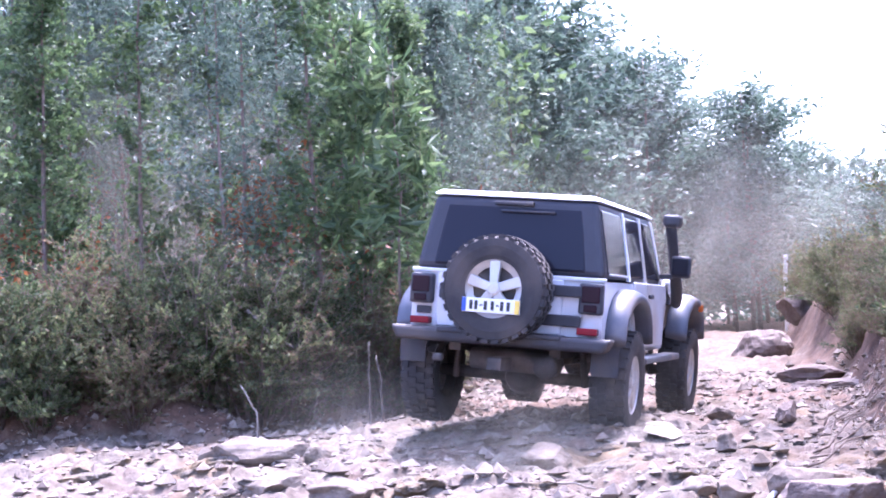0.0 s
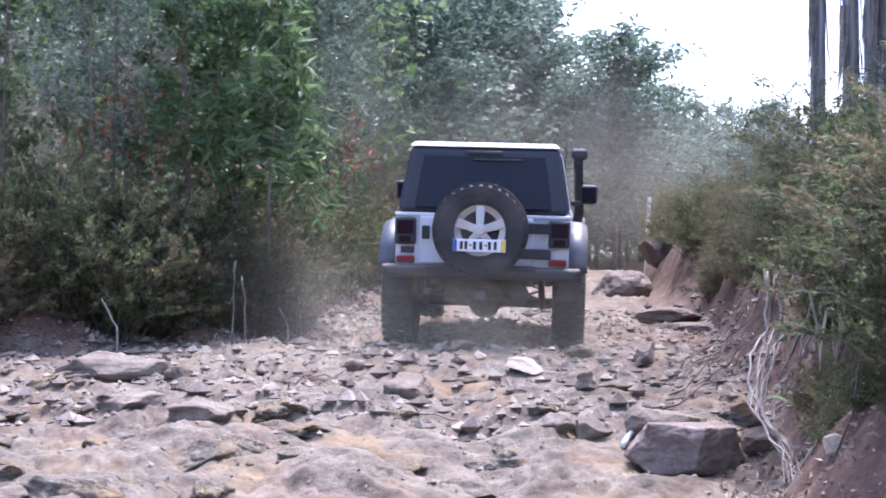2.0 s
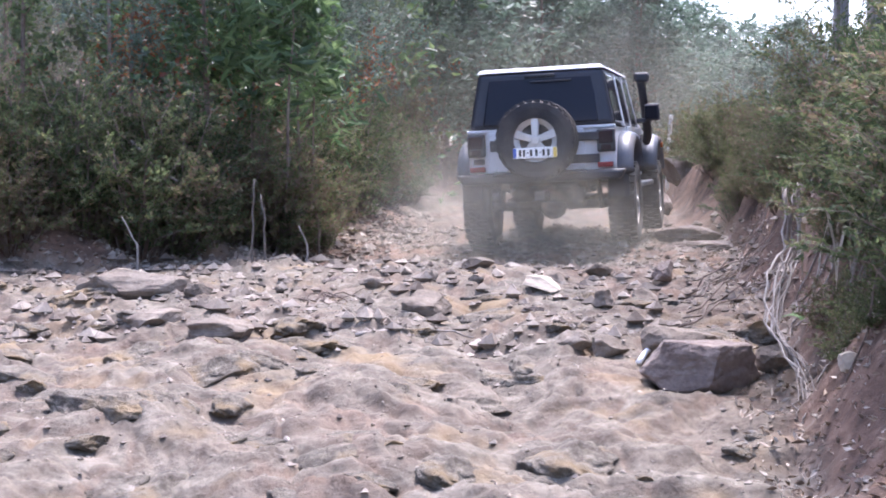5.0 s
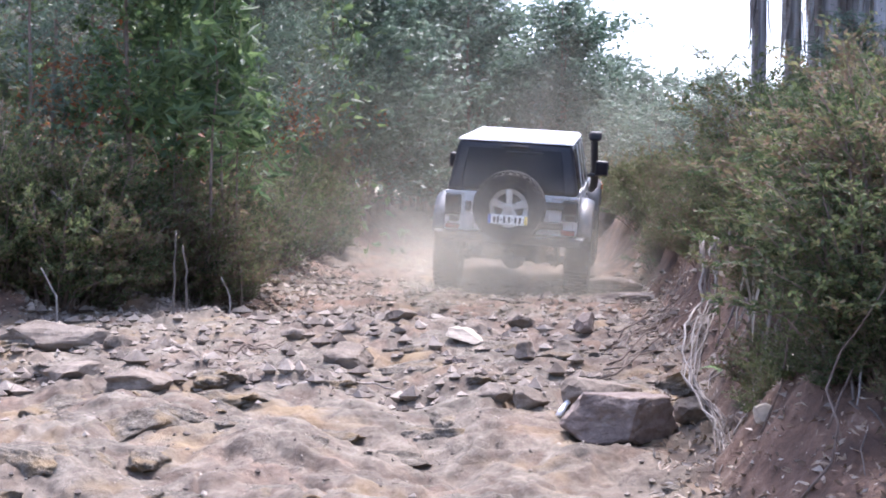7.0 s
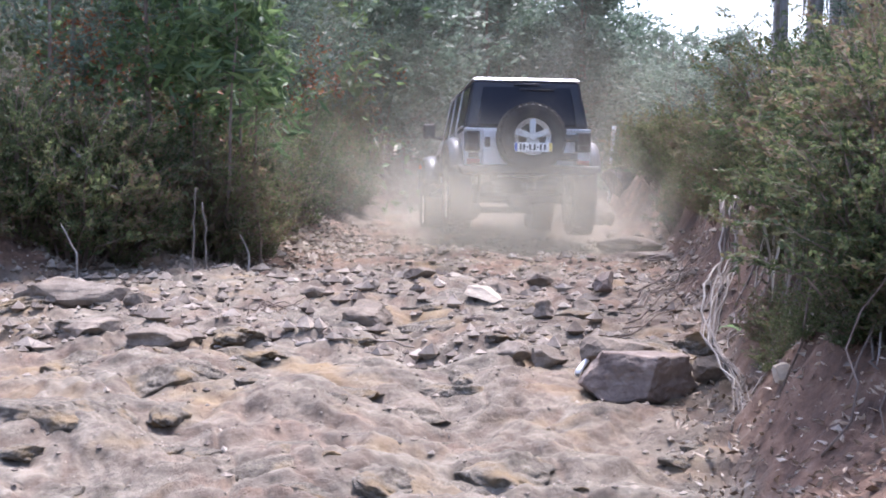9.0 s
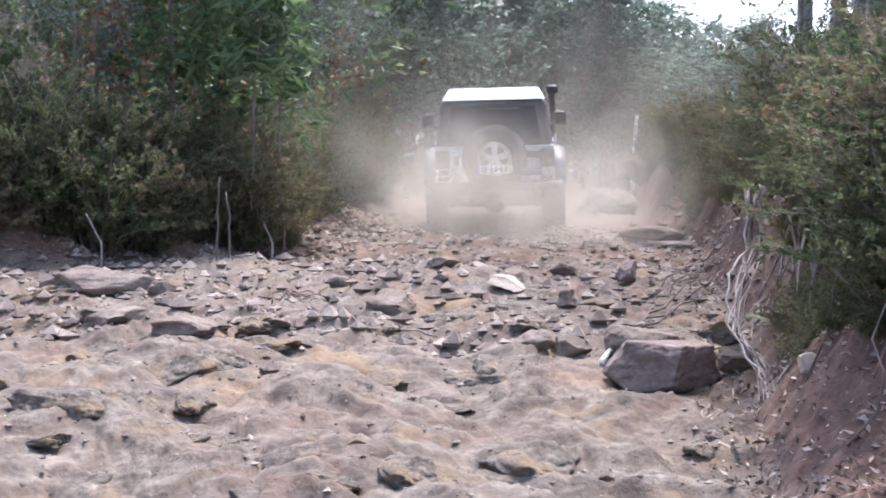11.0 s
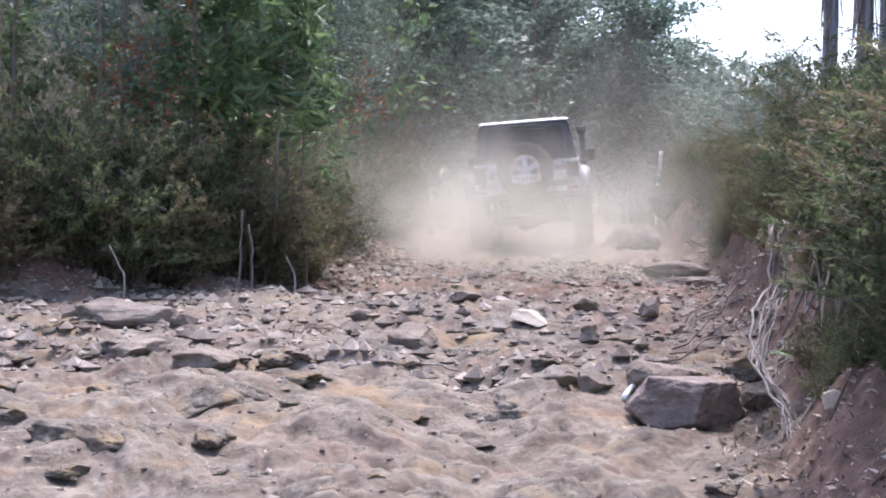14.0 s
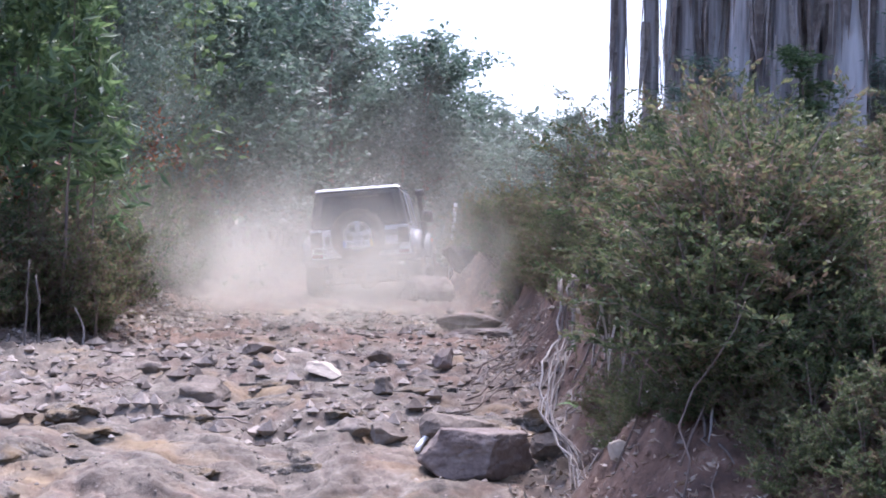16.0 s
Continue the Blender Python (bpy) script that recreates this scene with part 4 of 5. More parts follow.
def spots(proto, places, group):
    """The first place takes the thing itself, the others take copies. A place: x, y, turn, size, extra height."""
    tagged(proto, group=group)
    for k, (x, y, turn, size, hs) in enumerate(places):
        m = pose(x, y, gz(x, y) - 0.05, 0, 0, turn) @ Matrix.Diagonal((size, size, size * hs, 1))
        if k:
            copy_thing(proto, m)
    x, y, turn, size, hs = places[0]
    proto.matrix_world = pose(x, y, gz(x, y) - 0.05, 0, 0, turn) @ Matrix.Diagonal((size, size, size * hs, 1))


def skyline(az):
    return float(np.interp(az, [-40, -14, -6, 0, 1.5, 6.5, 9, 12, 20], [19, 17.5, 14.5, 10.6, 10.0, 7.6, 6.4, 5.8, 5.5]))


YOUNG = "young eucalyptus with glossy leaves in the dense roadside stand"
rng = random.Random(11)
protos = [
    (build_tree("eucalyptus_tree", 1, 8, 0.055, 0.18, 1.1, 0.14, 0.066, 3000, LEAF_BLUE, STEM, YOUNG, 26, 0, 0.17), 8),
    (build_tree("eucalyptus_tree", 2, 8, 0.06, 0.12, 1.0, 0.14, 0.075, 3000, LEAF_GREEN, STEM, "young broad-leaved tree in the roadside stand", 26, 0.04, 0.17), 8),
    (build_tree("eucalyptus_tree", 3, 8, 0.05, 0.25, 1.2, 0.15, 0.05, 3000, LEAF_BLUE, STEM, "young eucalyptus with some rusty dying leaves", 20, 0.14, 0.22), 8),
    (build_tree("eucalyptus_tree", 4, 8, 0.065, 0.3, 1.3, 0.15, 0.05, 3000, LEAF_BLUE, STEM, YOUNG, 24), 8)]
lists = [[], [], [], []]
# the left stand, from the bank into the wood
for k in range(110):
    y = rng.uniform(13.4, 33)
    back = rng.uniform(0.9, 1.6) if k < 30 else rng.uniform(1.6, 8.5)
    x = float(left_edge(y)) - back
    az = math.degrees(math.atan2(x, y))
    if az < -30:
        continue
    top = math.hypot(x, y) * math.tan(radians(skyline(az) * rng.uniform(0.86, 1.05))) + 1.75 - gz(x, y)
    top = max(top, 2.6)
    s = max(0.55, min(1.0, top / 8))
    lists[rng.choice((1, 1, 1, 2)) if y < 19 else rng.choice((0, 2, 3, 3))].append((x, y, rng.uniform(0, 360), s, top / 8 / s))
# across the end of the track
protos += [(build_tree("eucalyptus_tree", 5 + k, 8, 0.07, 0.12, 1.9, 0.19, 0.095, 3400, LEAF_BLUE, STEM, "leafy eucalyptus closing the end of the track", 34, 0, 0.27), 8) for k in range(2)]
lists += [[], []]
for k in range(66):
    y = rng.uniform(29, 44)
    az = rng.uniform(-8, 14.5)
    x = y * math.tan(radians(az))
    if x < float(right_edge(y)) + 0.6 and x > float(left_edge(y)) - 0.6 and y < 34:
        y += 8
        x = y * math.tan(radians(az))
    top = math.hypot(x, y) * math.tan(radians(skyline(az) * rng.uniform(0.72, 1.12))) + 1.75 - gz(x, y)
    s = max(0.6, min(1.1, top / 6))
    lists[rng.choice((4, 5))].append((x, y, rng.uniform(0, 360), s, max(top, 1.8) / 8 / s))
# young growth between the tall trunks
for k in range(34):
    y = rng.uniform(12, 27)
    az = rng.uniform(12.5, 29)
    x = y * math.tan(radians(az))
    if x < float(right_edge(y)) + 1.6:
        continue
    top = math.hypot(x, y) * math.tan(radians(rng.uniform(4.5, 11))) + 1.75 - gz(x, y)
    s = max(0.5, min(0.9, top / 4.5))
    lists[rng.choice((0, 1, 3))].append((x, y, rng.uniform(0, 360), s, max(top, 1.5) / 8 / s))
for (proto, h), pl in zip(protos, lists):
    spots(proto, pl, "young trees along the track")

# slender saplings with long hanging leaves at the corner of the bank
sapling = build_tree("sapling", 71, 3.6, 0.022, 0.45, 0.55, 0.23, 0.05, 380, LEAF_GREEN, STEM, "slender dark sapling with long hanging leaves", 12, 0, 0.14, 0.07)
spots(sapling, [(-2.35, 14.3, 0, 1.0, 1.0), (-2.2, 14.5, 100, 0.95, 1.05), (-2.5, 14.6, 200, 1.0, 1.1), (-2.05, 14.8, 290, 0.8, 1.1), (-2.65, 14.4, 50, 0.9, 1.0)], "saplings at the corner of the bank")

# tall plantation behind the right bank
tall = [build_tree("tall_eucalyptus", 20 + k, 11, 0.13 + 0.04 * k, 0.52, 1.6, 0.2, 0.05, 1000, LEAF_BLUE, BARK, "tall grey-barked eucalyptus of the plantation", 14, 0, 0.5, 0.012) for k in range(3)]
for proto in tall:
    nr = np.random.default_rng(len(proto.name))
    tr = [c for c in proto.children if c.name.startswith("trunk")][0]
    pieces = []
    for k in range(70):
        z, a, ln = nr.uniform(0.3, 8.5), nr.uniform(0, 2 * math.pi), nr.uniform(0.4, 1.6)
        ring = [v.co for v in tr.data.vertices[:80] if abs(v.co.z - z) < 0.75]
        cx, cy = sum(p.x for p in ring) / len(ring), sum(p.y for p in ring) / len(ring)
        r = max(math.hypot(p.x - cx, p.y - cy) for p in ring)
        w, e = nr.uniform(0.015, 0.04), Vector((math.cos(a), math.sin(a), 0))
        sdv = Vector((-e.y, e.x, 0)) * w
        p0, p1, p2 = Vector((cx, cy, z + ln)) + e * (r + 0.0), Vector((cx, cy, z + ln * 0.4)) + e * (r + 0.03), Vector((cx, cy, z)) + e * (r + nr.uniform(0.03, 0.12))
        pieces.append(([tuple(q) for q in (p0 - sdv, p0 + sdv, p1 - sdv, p1 + sdv, p2)], [(0, 1, 3, 2), (2, 3, 4)]))
    v, f = merge(pieces)
    ob = link("loose_bark", v, f, DRYWOOD)
    ob.parent = proto
    ob["label"] = "peeling strips of dry bark"
tl = [[], [], []]
for k, (az, d) in enumerate([(12.2, 15.5), (13.4, 21), (14.9, 17), (15.6, 24), (16.7, 15), (17.6, 20), (18.5, 16.5), (19.2, 22), (20.0, 18), (20.8, 15.5), (21.4, 21), (22.2, 17.5), (23.0, 15), (23.8, 19), (24.8, 16), (14.2, 29), (16.2, 28), (18.0, 27), (19.7, 26), (21.0, 28), (22.6, 25), (15.2, 33), (17.1, 34), (20.4, 32), (23.4, 29)]):
    x, y = d * math.sin(radians(az)), d * math.cos(radians(az))
    tl[0 if k == 0 else rng.choice((0, 1, 2))].append((x, y, rng.uniform(0, 360), rng.uniform(0.85, 1.2) if k else 0.7, 1.0 if k else 1.4))
for k in range(52):
    az, d = rng.uniform(15.5, 31), rng.uniform(17, 36)
    tl[rng.choice((0, 1, 2))].append((d * math.sin(radians(az)), d * math.cos(radians(az)), rng.uniform(0, 360), rng.uniform(0.75, 1.2), 1.0))
for proto, pl in zip(tall, tl):
    spots(proto, pl, "tall trees of the plantation")

# dark heath shrubs on both banks
heath = [build_shrub("heath_shrub", 40 + k, 1.1 + 0.15 * k, 1.35 + 0.1 * k, LEAF_HEATH, "dense dark green heath shrub on the bank") for k in range(4)]
hl = [[], [], [], []]
for k in range(66):
    y = rng.uniform(12.3, 26) if k > 16 else rng.uniform(12.2, 14.5)
    x = float(left_edge(y)) - rng.choice((rng.uniform(0.3, 0.7), rng.uniform(0.6, 1.6)))
    if k < 16:
        x = -6.6 + 0.24 * k
        y = float(np.interp(x, [-8, -5.6, -3.4, -2.5], [11.3, 12.5, 13.2, 14.2])) + rng.uniform(0, 0.9)
    hl[rng.randrange(4)].append((x, y, rng.uniform(0, 360), rng.uniform(0.75, 1.2), rng.uniform(0.8, 1.15)))
for k in range(68):
    y = rng.uniform(9, 27) if k > 40 else rng.uniform(5.9, 10.5)
    x = float(right_edge(y)) + rng.choice((rng.uniform(0.35, 0.7), rng.uniform(0.5, 1.1), rng.uniform(0.8, 2.4)))
    size = rng.uniform(0.55, 0.95)
    if k > 32 and y < 9.5:
        x, size = float(right_edge(y)) + rng.uniform(0.5, 0.95), rng.uniform(0.4, 0.6)
    hl[rng.randrange(4)].append((x, y, rng.uniform(0, 360), size, rng.uniform(0.65, 1.0)))
for k in range(22):
    y = rng.uniform(11, 21)
    hl[rng.randrange(4)].append((float(right_edge(y)) + rng.uniform(0.25, 0.5), y, rng.uniform(0, 360), rng.uniform(0.4, 0.62), rng.uniform(0.7, 1.0)))
for k in range(14):
    x = -6.6 + 0.35 * k
    y = float(np.interp(x, [-8, -5.6, -3.4, -2.5, -2.0], [11.2, 12.45, 13.25, 14.2, 15.4])) + rng.uniform(-0.1, 0.2)
    hl[rng.randrange(4)].append((x, y, rng.uniform(0, 360), rng.uniform(0.3, 0.5), rng.uniform(0.7, 1.1)))
for x, y, s in ((3.5, 26.8, 0.8), (2.4, 26.2, 0.35), (1.95, 7.1, 0.5), (2.1, 6.7, 0.5), (2.35, 6.4, 0.6), (2.55, 6.15, 0.6), (2.2, 7.2, 0.6), (2.7, 6.6, 0.7), (2.45, 6.9, 0.6), (1.8, 7.6, 0.45), (2.9, 6.3, 0.7), (2.0, 6.2, 0.35), (1.75, 6.5, 0.3), (2.0, 5.9, 0.35), (2.3, 5.7, 0.42), (2.2, 6.0, 0.45), (1.9, 6.7, 0.4), (2.5, 5.8, 0.5), (2.1, 5.6, 0.3), (1.62, 7.3, 0.3), (1.8, 8.4, 0.4), (1.7, 7.0, 0.28)):
    hl[0].append((x, y, 40 * x, s, 0.8))
for proto, pl in zip(heath, hl):
    spots(proto, pl, "heath shrubs on the banks")


def build_woodland(name, seed, n, clumps, a0, a1, d0, d1, reach, leaf, mat, label):
    """Leafy depth of the wood behind the first rows of trees, in clumps."""
    nr = np.random.default_rng(seed)
    az = np.radians(nr.uniform(a0, a1, clumps))
    d = nr.uniform(d0, d1, clumps)
    top = np.array([skyline(math.degrees(a)) for a in az]) * reach * (0.66 + 0.55 * fbm(np.degrees(az) * 0.9, az * 0, 3, 5))
    el = np.radians(top) * (1.1 * nr.random(clumps) ** 0.8 - 0.1)
    c = np.stack([d * np.sin(az), d * np.cos(az), 1.75 + d * np.tan(el)], 1)
    size = nr.uniform(0.25, 0.75, clumps)
    k = nr.integers(0, clumps, n)
    v, f = leaves(c[k] + nr.normal(0, 1, (n, 3)) * size[k][:, None] * np.array([1, 1, 0.7]), leaf, leaf * 0.5, nr)
    tagged(link(name, v, f, mat), label, "woodland", kind="stuff")


build_woodland("far_woodland", 77, 42000, 1300, -34, 15, 40, 58, 0.9, 0.34, LEAF_BLUE, "hazy mass of distant eucalyptus foliage")
build_woodland("inner_woodland", 78, 46000, 1100, -36, -4, 24, 36, 0.96, 0.24, LEAF_GREEN, "dense dark foliage deep in the roadside wood")


def build_fern(name, seed, fronds, length):
    rng = random.Random(seed)
    fern = new(name)
    tagged(fern, "bright green fern growing on the bank", "fern", "ferns on the bank")
    for k in range(fronds):
        a = 2 * math.pi * k / fronds + rng.uniform(-0.3, 0.3)
        verts, faces = [], []
        for i in range(1, 15):
            t = i / 14
            r = length * t * 0.85
            z = length * (0.75 * t - 0.62 * t * t)
            o = Vector((math.cos(a) * r, math.sin(a) * r, z))
            side = Vector((-math.sin(a), math.cos(a), 0))
            out = Vector((math.cos(a), math.sin(a), 0))
            w = length * 0.26 * (1 - t) ** 0.7 + 0.01
            for s in (-1, 1):
                b = len(verts)
                tip = o + side * s * w + out * w * 0.4 - Vector((0, 0, w * 0.25))
                verts += [tuple(o - out * 0.018), tuple(o.lerp(tip, 0.5) - out * 0.02 + Vector((0, 0, 0.01))), tuple(tip), tuple(o.lerp(tip, 0.5) + out * 0.025), tuple(o + out * 0.018)]
                faces += [(b, b + 1, b + 3, b + 4), (b + 1, b + 2, b + 3)]
        fr = link("frond", verts, faces, LEAF_FERN)
        fr.parent = fern
    return fern


fern = build_fern("fern", 5, 7, 0.55)
spots(fern, [(2.75, 7.0, 40, 1.0, 1.0), (2.35, 8.6, 10, 0.7, 1.0), (2.0, 8.3, 90, 0.35, 1.0), (2.9, 8.9, 130, 0.8, 1.0), (1.85, 9.4, 70, 0.4, 1.0)], "ferns on the bank")


# ---- roots, sticks and fallen branches ----
def strand(name, pts, r0, r1, mat, label, category, group="", wob=0.0, seed=0):
    rng = random.Random(seed)
    P = [Vector(p) for p in pts]
    path = []
    for a, b in zip(P, P[1:]):
        for i in range(4):
            q = a.lerp(b, i / 4)
            path.append(q + Vector((rng.gauss(0, wob), rng.gauss(0, wob), rng.gauss(0, wob))))
    path.append(P[-1])
    n = len(path) - 1
    v, f = tube(path, [r0 + (r1 - r0) * i / n for i in range(n + 1)], 6)
    return tagged(link(name, v, f, mat, True), label, category, group)


def on_ground(x, y, dz=0.02):
    return (x, y, gz(x, y) + dz)


def bank_root(k, y, dy, x_off, top, length):
    """A root or creeper hanging from the bank's edge down its face and out over the track."""
    rng = random.Random(200 + k)
    x = float(right_edge(y))
    hx, hy = x + 0.5 + x_off, y + dy
    pts = [(hx + 0.1, hy + 0.05, gz(hx, hy) + top), (hx - 0.12, hy, gz(hx - 0.12, hy) + 0.14)]
    for t in (0.35, 0.65, 1.0):
        px, py = hx - 0.12 - (0.55 + 0.1 * rng.random()) * t * length, hy - dy * t - 0.35 * t * length
        pts.append(on_ground(px, py, 0.05 - 0.03 * t))
    strand("root", pts, 0.012, 0.005, DRYWOOD, "pale dry root hanging down the cut bank", "root", "roots hanging on the bank", 0.018, k)


HANG_A = [(1.66, 8.9, 1.83), (1.64, 8.8, 1.45), (1.50, 8.5, 1.28), (1.39, 8.1, 1.06), (1.44, 7.6, 0.89), (1.42, 7.3, 0.76), (1.36, 7.1, 0.69)]
HANG_B = [(1.96, 8.3, 1.83), (1.92, 8.25, 1.55), (1.83, 8.1, 1.2), (1.68, 7.8, 0.93), (1.5, 7.4, 0.82), (1.4, 7.15, 0.72)]
HANG_C = [(1.8, 6.55, 1.24), (1.75, 6.25, 1.05), (1.76, 6.1, 0.95), (1.69, 5.88, 0.84)]
for k in range(19):
    rr = random.Random(500 + k)
    way = HANG_C if k > 15 else HANG_B if k % 3 == 0 else HANG_A
    off, cut_at = rr.uniform(-0.07, 0.09), len(way) - rr.choice((0, 0, 1, 2))
    pts = [(x + off * (1 - 0.15 * i) + rr.gauss(0, 0.02), y + rr.gauss(0, 0.06), max(z, gz(x + off, y) + 0.015) + rr.gauss(0, 0.015)) for i, (x, y, z) in enumerate(way[:cut_at])]
    strand("root", pts, rr.uniform(0.005, 0.01), 0.003, DRYWOOD, "pale dry root hanging down the cut bank", "root", "roots hanging on the bank", 0.01, k)


def hanging_fronds(name, seed, x, y, z, n, length):
    """A bunch of long withered blades that droop from the top of the bank."""
    rng = random.Random(seed)
    pieces = []
    for k in range(n):
        a, ln, w = rng.uniform(0, 2 * math.pi), length * rng.uniform(0.5, 1.2), rng.uniform(0.006, 0.014)
        o = Vector((x + rng.gauss(0, 0.09), y + rng.gauss(0, 0.09), z + rng.gauss(0, 0.06)))
        e = Vector((math.cos(a), math.sin(a), 0))
        sdv = Vector((-e.y, e.x, 0)) * w
        q = [o, o + e * ln * 0.22 + Vector((0, 0, 0.03)), o + e * ln * 0.36 - Vector((0, 0, ln * 0.4)), o + e * ln * 0.4 - Vector((0, 0, ln * 0.95))]
        vs = []
        for i, p in enumerate(q):
            kk = (1, 1, 0.7, 0.15)[i]
            vs += [tuple(p - sdv * kk), tuple(p + sdv * kk)]
        pieces.append((vs, [(0, 1, 3, 2), (2, 3, 5, 4), (4, 5, 7, 6)]))
    v, f = merge(pieces)
    tagged(link(name, v, f, STRAW), "withered straw-coloured fern fronds drooping over the bank", "dry fern", "withered fronds on the bank", "stuff")


for k, (x, y, n, ln) in enumerate([(1.88, 8.3, 34, 0.34), (2.05, 7.9, 16, 0.28), (2.2, 7.4, 16, 0.28), (2.5, 7.2, 14, 0.28)]):
    hanging_fronds("dry_frond_bunch", 700 + k, x, y, gz(x, y) + 0.42, n, ln)
for k in range(5):
    bank_root(k, 9.4 + 0.4 * k, 0.12 * (k % 3), 0.07 * (k % 4 - 1), 0.2 + 0.12 * (k % 4), 0.7)
for k in range(9):
    y = 6.3 + 0.21 * k
    x = float(right_edge(y)) + 0.5 + 0.17 * (k % 4)
    strand("dry_stick", [on_ground(x - 0.35, y - 0.3), (x - 0.15, y - 0.1, gz(x, y) + 0.15), (x + 0.1, y, gz(x, y) + 0.6 + 0.1 * (k % 3))], 0.006, 0.003, STEM, "thin dry stick leaning on the bank", "stick", "dry sticks on the bank", 0.03, 60 + k)
for k, (x, y, h) in enumerate([(-2.36, 13.0, 0.78), (-2.27, 13.1, 0.62), (-2.0, 13.9, 0.4), (-3.3, 12.6, 0.5)]):
    strand("dry_stick", [on_ground(x, y, -0.05), (x + 0.01, y, gz(x, y) + h * 0.5), (x + 0.02 - 0.05 * k, y, gz(x, y) + h)], 0.013, 0.007, DRYWOOD, "upright bleached dry stick at the track's edge", "stick", "dry sticks at the edge", 0.006, 90 + k)
strand("fallen_branch", [on_ground(-1.03, 9.3, 0.03), on_ground(-0.85, 9.6, 0.05), on_ground(-0.55, 9.8, 0.06), (-0.3, 9.95, gz(-0.3, 9.95) + 0.06)], 0.014, 0.006, DRYWOOD, "pale curved fallen branch on the track", "branch", "", 0.008, 4)
strand("fallen_branch", [on_ground(-1.5, 13.6, 0.04), on_ground(-1.1, 13.7, 0.05)], 0.035, 0.025, STEM, "short dark log lying on the track", "log", "", 0.005, 5)
strand("white_stick", [(0.7, 8.6, gz(0.7, 8.6) + 0.02), (0.79, 8.72, gz(0.79, 8.72) + 0.1)], 0.02, 0.016, POST_WHITE, "short white stick leaning beside the boulder", "stick", "", 0.003, 6)
for k in range(7):
    x, y = -1.5 + 0.05 * (k % 3), 10.9 + 0.05 * k
    strand("twig", [on_ground(x - 0.18 + 0.05 * k, y - 0.1, 0.02), (x, y, gz(x, y) + 0.1), on_ground(x + 0.12 + 0.03 * k, y - 0.15 + 0.04 * k, 0.02)], 0.007, 0.004, STEM, "dry twig in a small heap on the track", "twig", "twigs heaped on the track", 0.015, 20 + k)
strand("bare_branch", [(-3.55, 13.4, gz(-3.55, 13.4) + 0.95), (-3.3, 13.2, gz(-3.3, 13.2) + 0.9), (-3.05, 13.1, gz(-3.05, 13.1) + 0.78)], 0.016, 0.008, DRYWOOD, "bleached bare branch sticking out of shrubs", "branch", "", 0.01, 7)
for k in range(8):
    x, y = 1.0 + 0.05 * k, 10.2 + 0.3 * k
    strand("twig", [on_ground(x + 0.1, y - 0.3, 0.02), (x + 0.5, y + 0.1, gz(x + 0.5, y + 0.1) + 0.15), (x + 0.85, y + 0.3, gz(x + 0.85, y + 0.3) + 0.25)], 0.008, 0.003, STEM, "thin dry twig lying against the bank", "twig", "twigs against the bank", 0.02, 40 + k)

# white marker post further up the track
px_, py_ = 2.86, 28.0
pz_ = gz(px_, py_)
strand("marker_post", [(px_ - 0.02, py_, pz_ - 0.1), (px_ + 0.02, py_, 2.9), (px_ + 0.06, py_, 3.32)], 0.04, 0.036, POST_WHITE, "slim white marker post leaning beside the track", "post", "", 0.0, 8)


# ---- dust ----
def dust_mesh(name, seed, spread, n, r0, r1):
    """A loose heap of thin round veils of dust, turned every way."""
    rng = np.random.default_rng(seed)
    verts, faces, uvs = [], [], []
    for k in range(n):
        c = rng.normal(0, 1, 3) * spread
        r = rng.uniform(r0, r1)
        d = rng.normal(0, 1, 3)
        d[2] *= 0.35
        d /= np.linalg.norm(d)
        a = np.cross(d, (0, 0, 1.0))
        a /= np.linalg.norm(a)
        b = np.cross(d, a)
        o = len(verts)
        verts.append(tuple(c + d * 0.12 * r))
        uvs.append((0.0, 0.0))
        for i in range(14):
            t = 2 * math.pi * i / 14
            verts.append(tuple(c + (a * math.cos(t) + b * math.sin(t)) * r))
            uvs.append((math.cos(t), math.sin(t)))
        faces += [(o, o + 1 + i, o + 1 + (i + 1) % 14) for i in range(14)]
    me = bpy.data.meshes.new(name)
    me.from_pydata(verts, [], faces)
    lay = me.uv_layers.new(name="UVMap")
    for lp in me.loops:
        lay.data[lp.index].uv = uvs[lp.vertex_index]
    me.polygons.foreach_set("use_smooth", [True] * len(me.polygons))
    me.materials.append(DUST)
    return me


DUST_MESHES = [dust_mesh("dust_puff", 300 + k, (0.6, 0.6, 0.26), 7, 0.65, 1.15) for k in range(5)]
car_t = np.array([r[0] for r in CAR_ROWS])


def car_at(t):
    return [float(np.interp(t, car_t, [r[i] for r in CAR_ROWS])) for i in (1, 2, 3)]


def dust_rows(k, born, rng):
    """Raised by the wheels at its time of birth, the puff swells out of the track, rises, and drifts to the left; before that it goes under the car."""
    side = rng.uniform(-2.1, 1.5)
    back = rng.uniform(-1.6, 0.2)
    lift, drift = rng.triangular(-0.15, 1.35, 0.1), rng.uniform(-0.1, 0.05)
    if side < -1.0:
        lift, drift = rng.uniform(0.2, 1.2), rng.uniform(-0.12, -0.02)
    rows = []
    for t in [0.0] + [i * 1.0 for i in range(1, 16)] + [16.0]:
        age = t - born
        cx, cy, cz = car_at(t if age < 0 else born)
        if age < 0:
            rows.append((t, pose(cx + side * 0.5, cy + 0.6, cz - 1.3)))
            continue
        e = 1 - math.exp(-age / 1.6)
        y = cy + back + 0.1 * age
        x = cx + side * (0.5 + 0.5 * e) + drift * age
        rows.append((t, pose(x, y, cz + 0.0 + (0.12 + lift) * e, 0, 0, 6 * age)))
    return rows


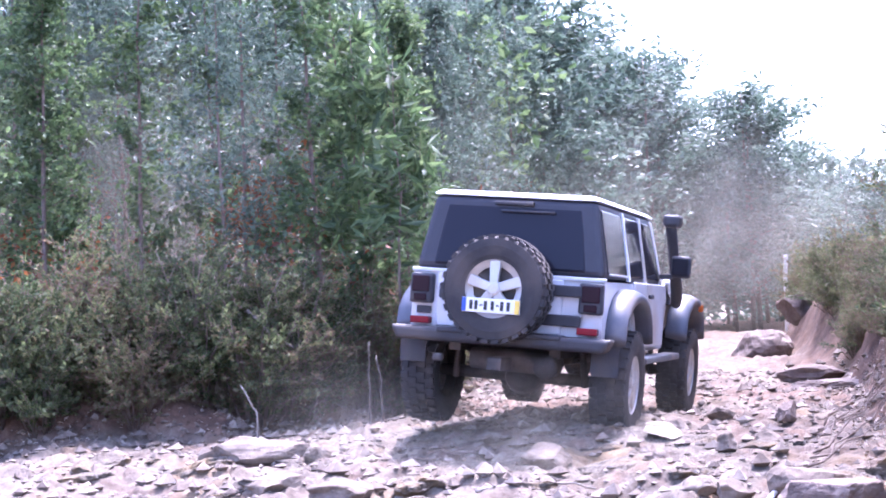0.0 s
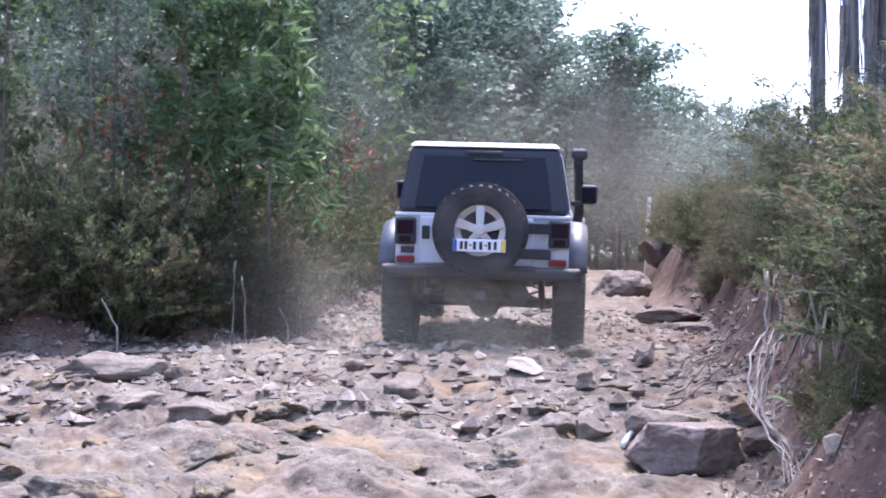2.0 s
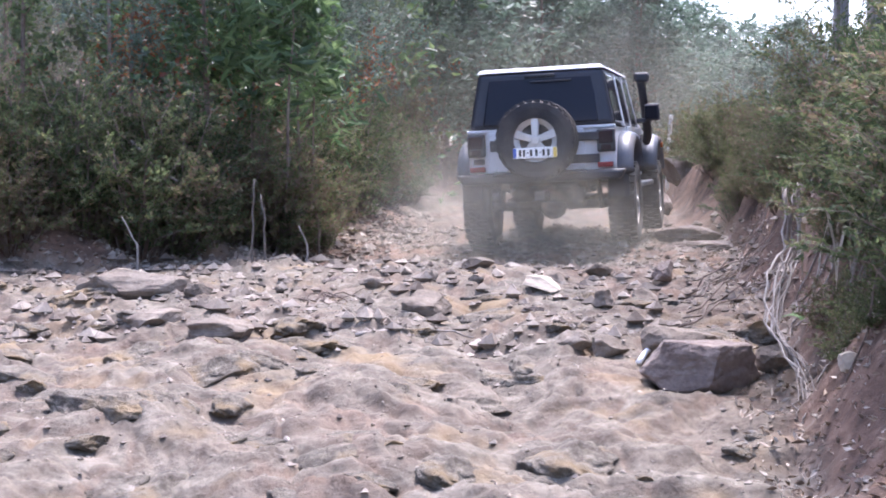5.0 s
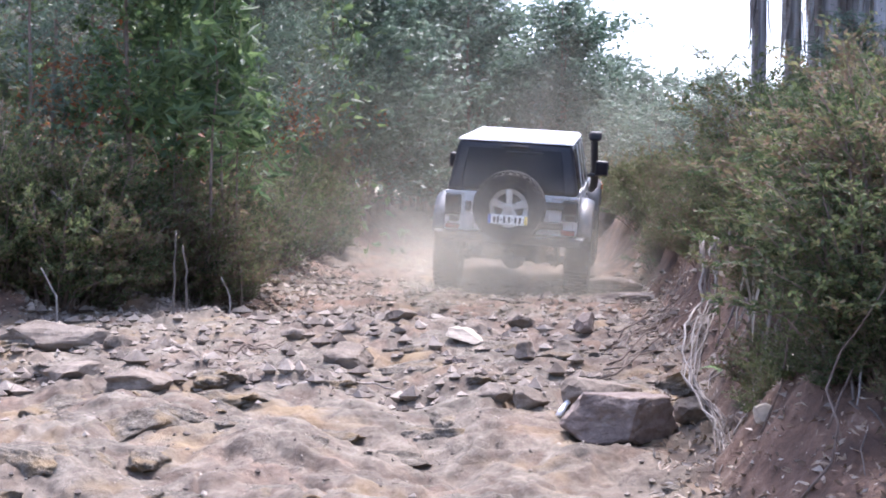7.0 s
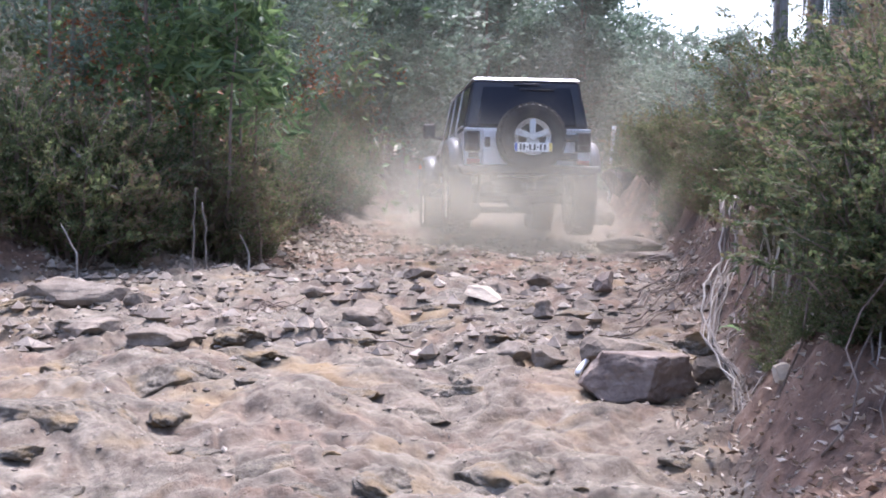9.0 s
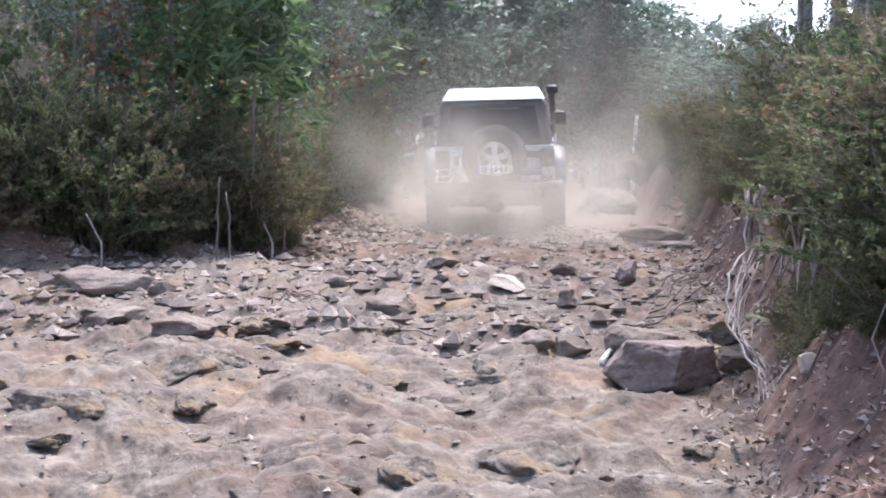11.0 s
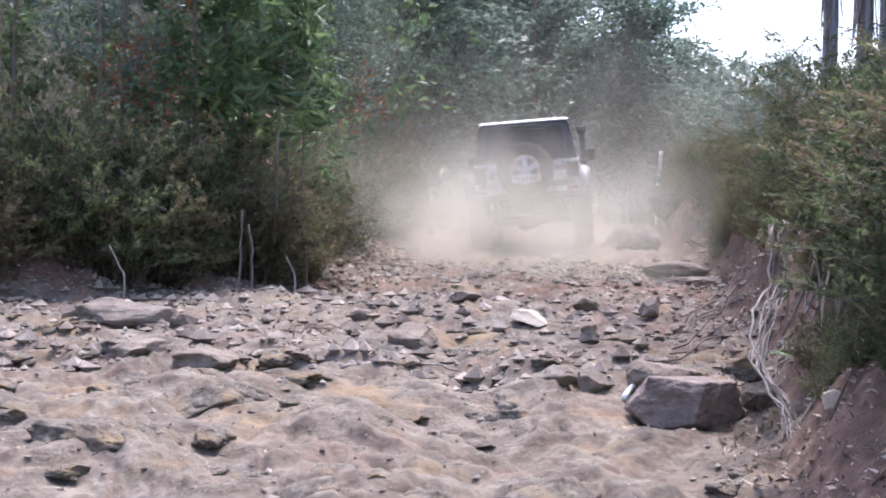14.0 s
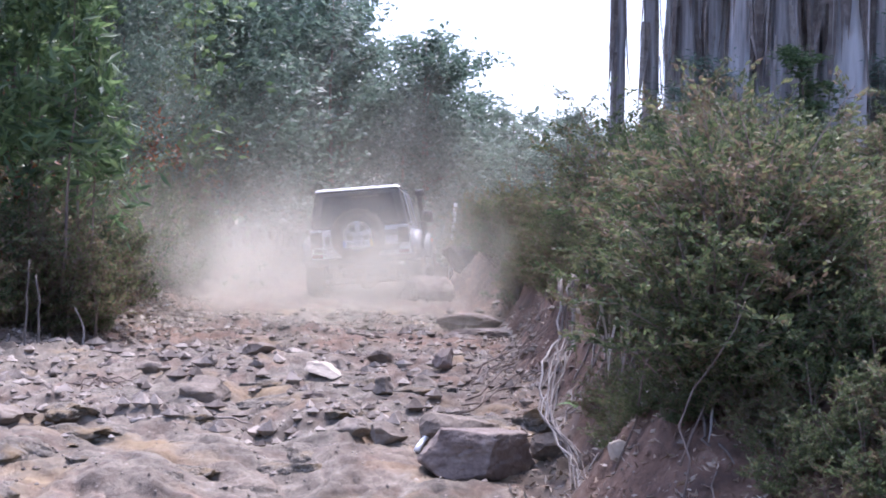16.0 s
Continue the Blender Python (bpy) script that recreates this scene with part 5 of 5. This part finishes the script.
def low_rows(k, rng):
    """The low dust that trails behind the rear wheels all the way."""
    side, back, up, ph = rng.uniform(-1.0, 1.0), rng.uniform(-1.5, 0.9), rng.uniform(-0.12, 0.12), rng.uniform(0, 6)
    rows = []
    for i in range(17):
        t = i * 1.0
        cx, cy, cz = car_at(max(0, t - 0.3))
        rows.append((t, pose(cx + side + 0.12 * math.sin(t + ph), cy + back + 0.15 * math.sin(0.7 * t + ph), cz + up - 0.85 + 0.72 * min(1, (t + 0.8) / 3.8) + 0.012 * t, 0, 0, 8 * t)))
    return rows


def make_dust():
    made, rng = [], random.Random(21)
    for k in range(76):
        ob = new("dust_puff", DUST_MESHES[k % 5])
        tagged(ob, "thin tan dust hanging over the track", "dust", "dust behind the car", "stuff")
        made.append((ob, low_rows(k, rng) if k < 12 else dust_rows(k, 4.0 + (k - 12) * 9.0 / 63 + rng.uniform(-0.3, 0.3), rng)))
    return made


dust = make_dust()

# thin dust that already hangs over the far end of the track
HAZE_MESHES = [dust_mesh("hanging_dust", 400 + k, (1.2, 0.8, 0.5), 4, 2.2, 3.4) for k in range(3)]
for k, (x, y, z) in enumerate([(2.6, 25.5, 2.6), (0.5, 27.0, 3.2), (-2.5, 25.0, 3.4), (3.8, 28.5, 3.4), (-5.5, 23.0, 3.6), (-3.0, 18.2, 2.8), (-4.4, 16.8, 3.0), (5.5, 27.5, 3.2), (-5.0, 19.5, 3.4), (-3.6, 21.5, 4.2), (-6.5, 17.5, 3.6), (1.0, 26.0, 4.4), (3.2, 31.0, 4.2)]):
    ob = new("hanging_dust", HAZE_MESHES[k % 3])
    ob.matrix_world = pose(x, y, z, 0, 0, 40 * k)
    ob.data.materials[0] = HAZE
    tagged(ob, "thin pale dust hanging over the far track", "dust", "hanging dust", "stuff")


# ---- everything that moves ----
def car_pose(x, y, z, turn, nose, lean):
    return pose(x, y, z) @ pose(0, 0, 0, 0, 0, turn) @ pose(0, 0, 0, nose) @ pose(0, 0, 0, 0, lean)


def motions():
    walk(car, [(t, car_pose(*r)) for t, *r in CAR_ROWS])
    rolled, rows, last = 0.0, [], None
    for t, x, y, z, *_ in CAR_ROWS:
        if last:
            rolled += math.hypot(x - last[0], y - last[1]) * (1 if y >= last[1] else -1)
        last = (x, y)
        rows.append((t, -math.degrees(rolled / 0.42)))
    for w in wheels:
        at = w.location.copy()
        walk(w, [(t, pose(*at, a)) for t, a in rows])
    for ob, path in dust:
        walk(ob, path)


motions()
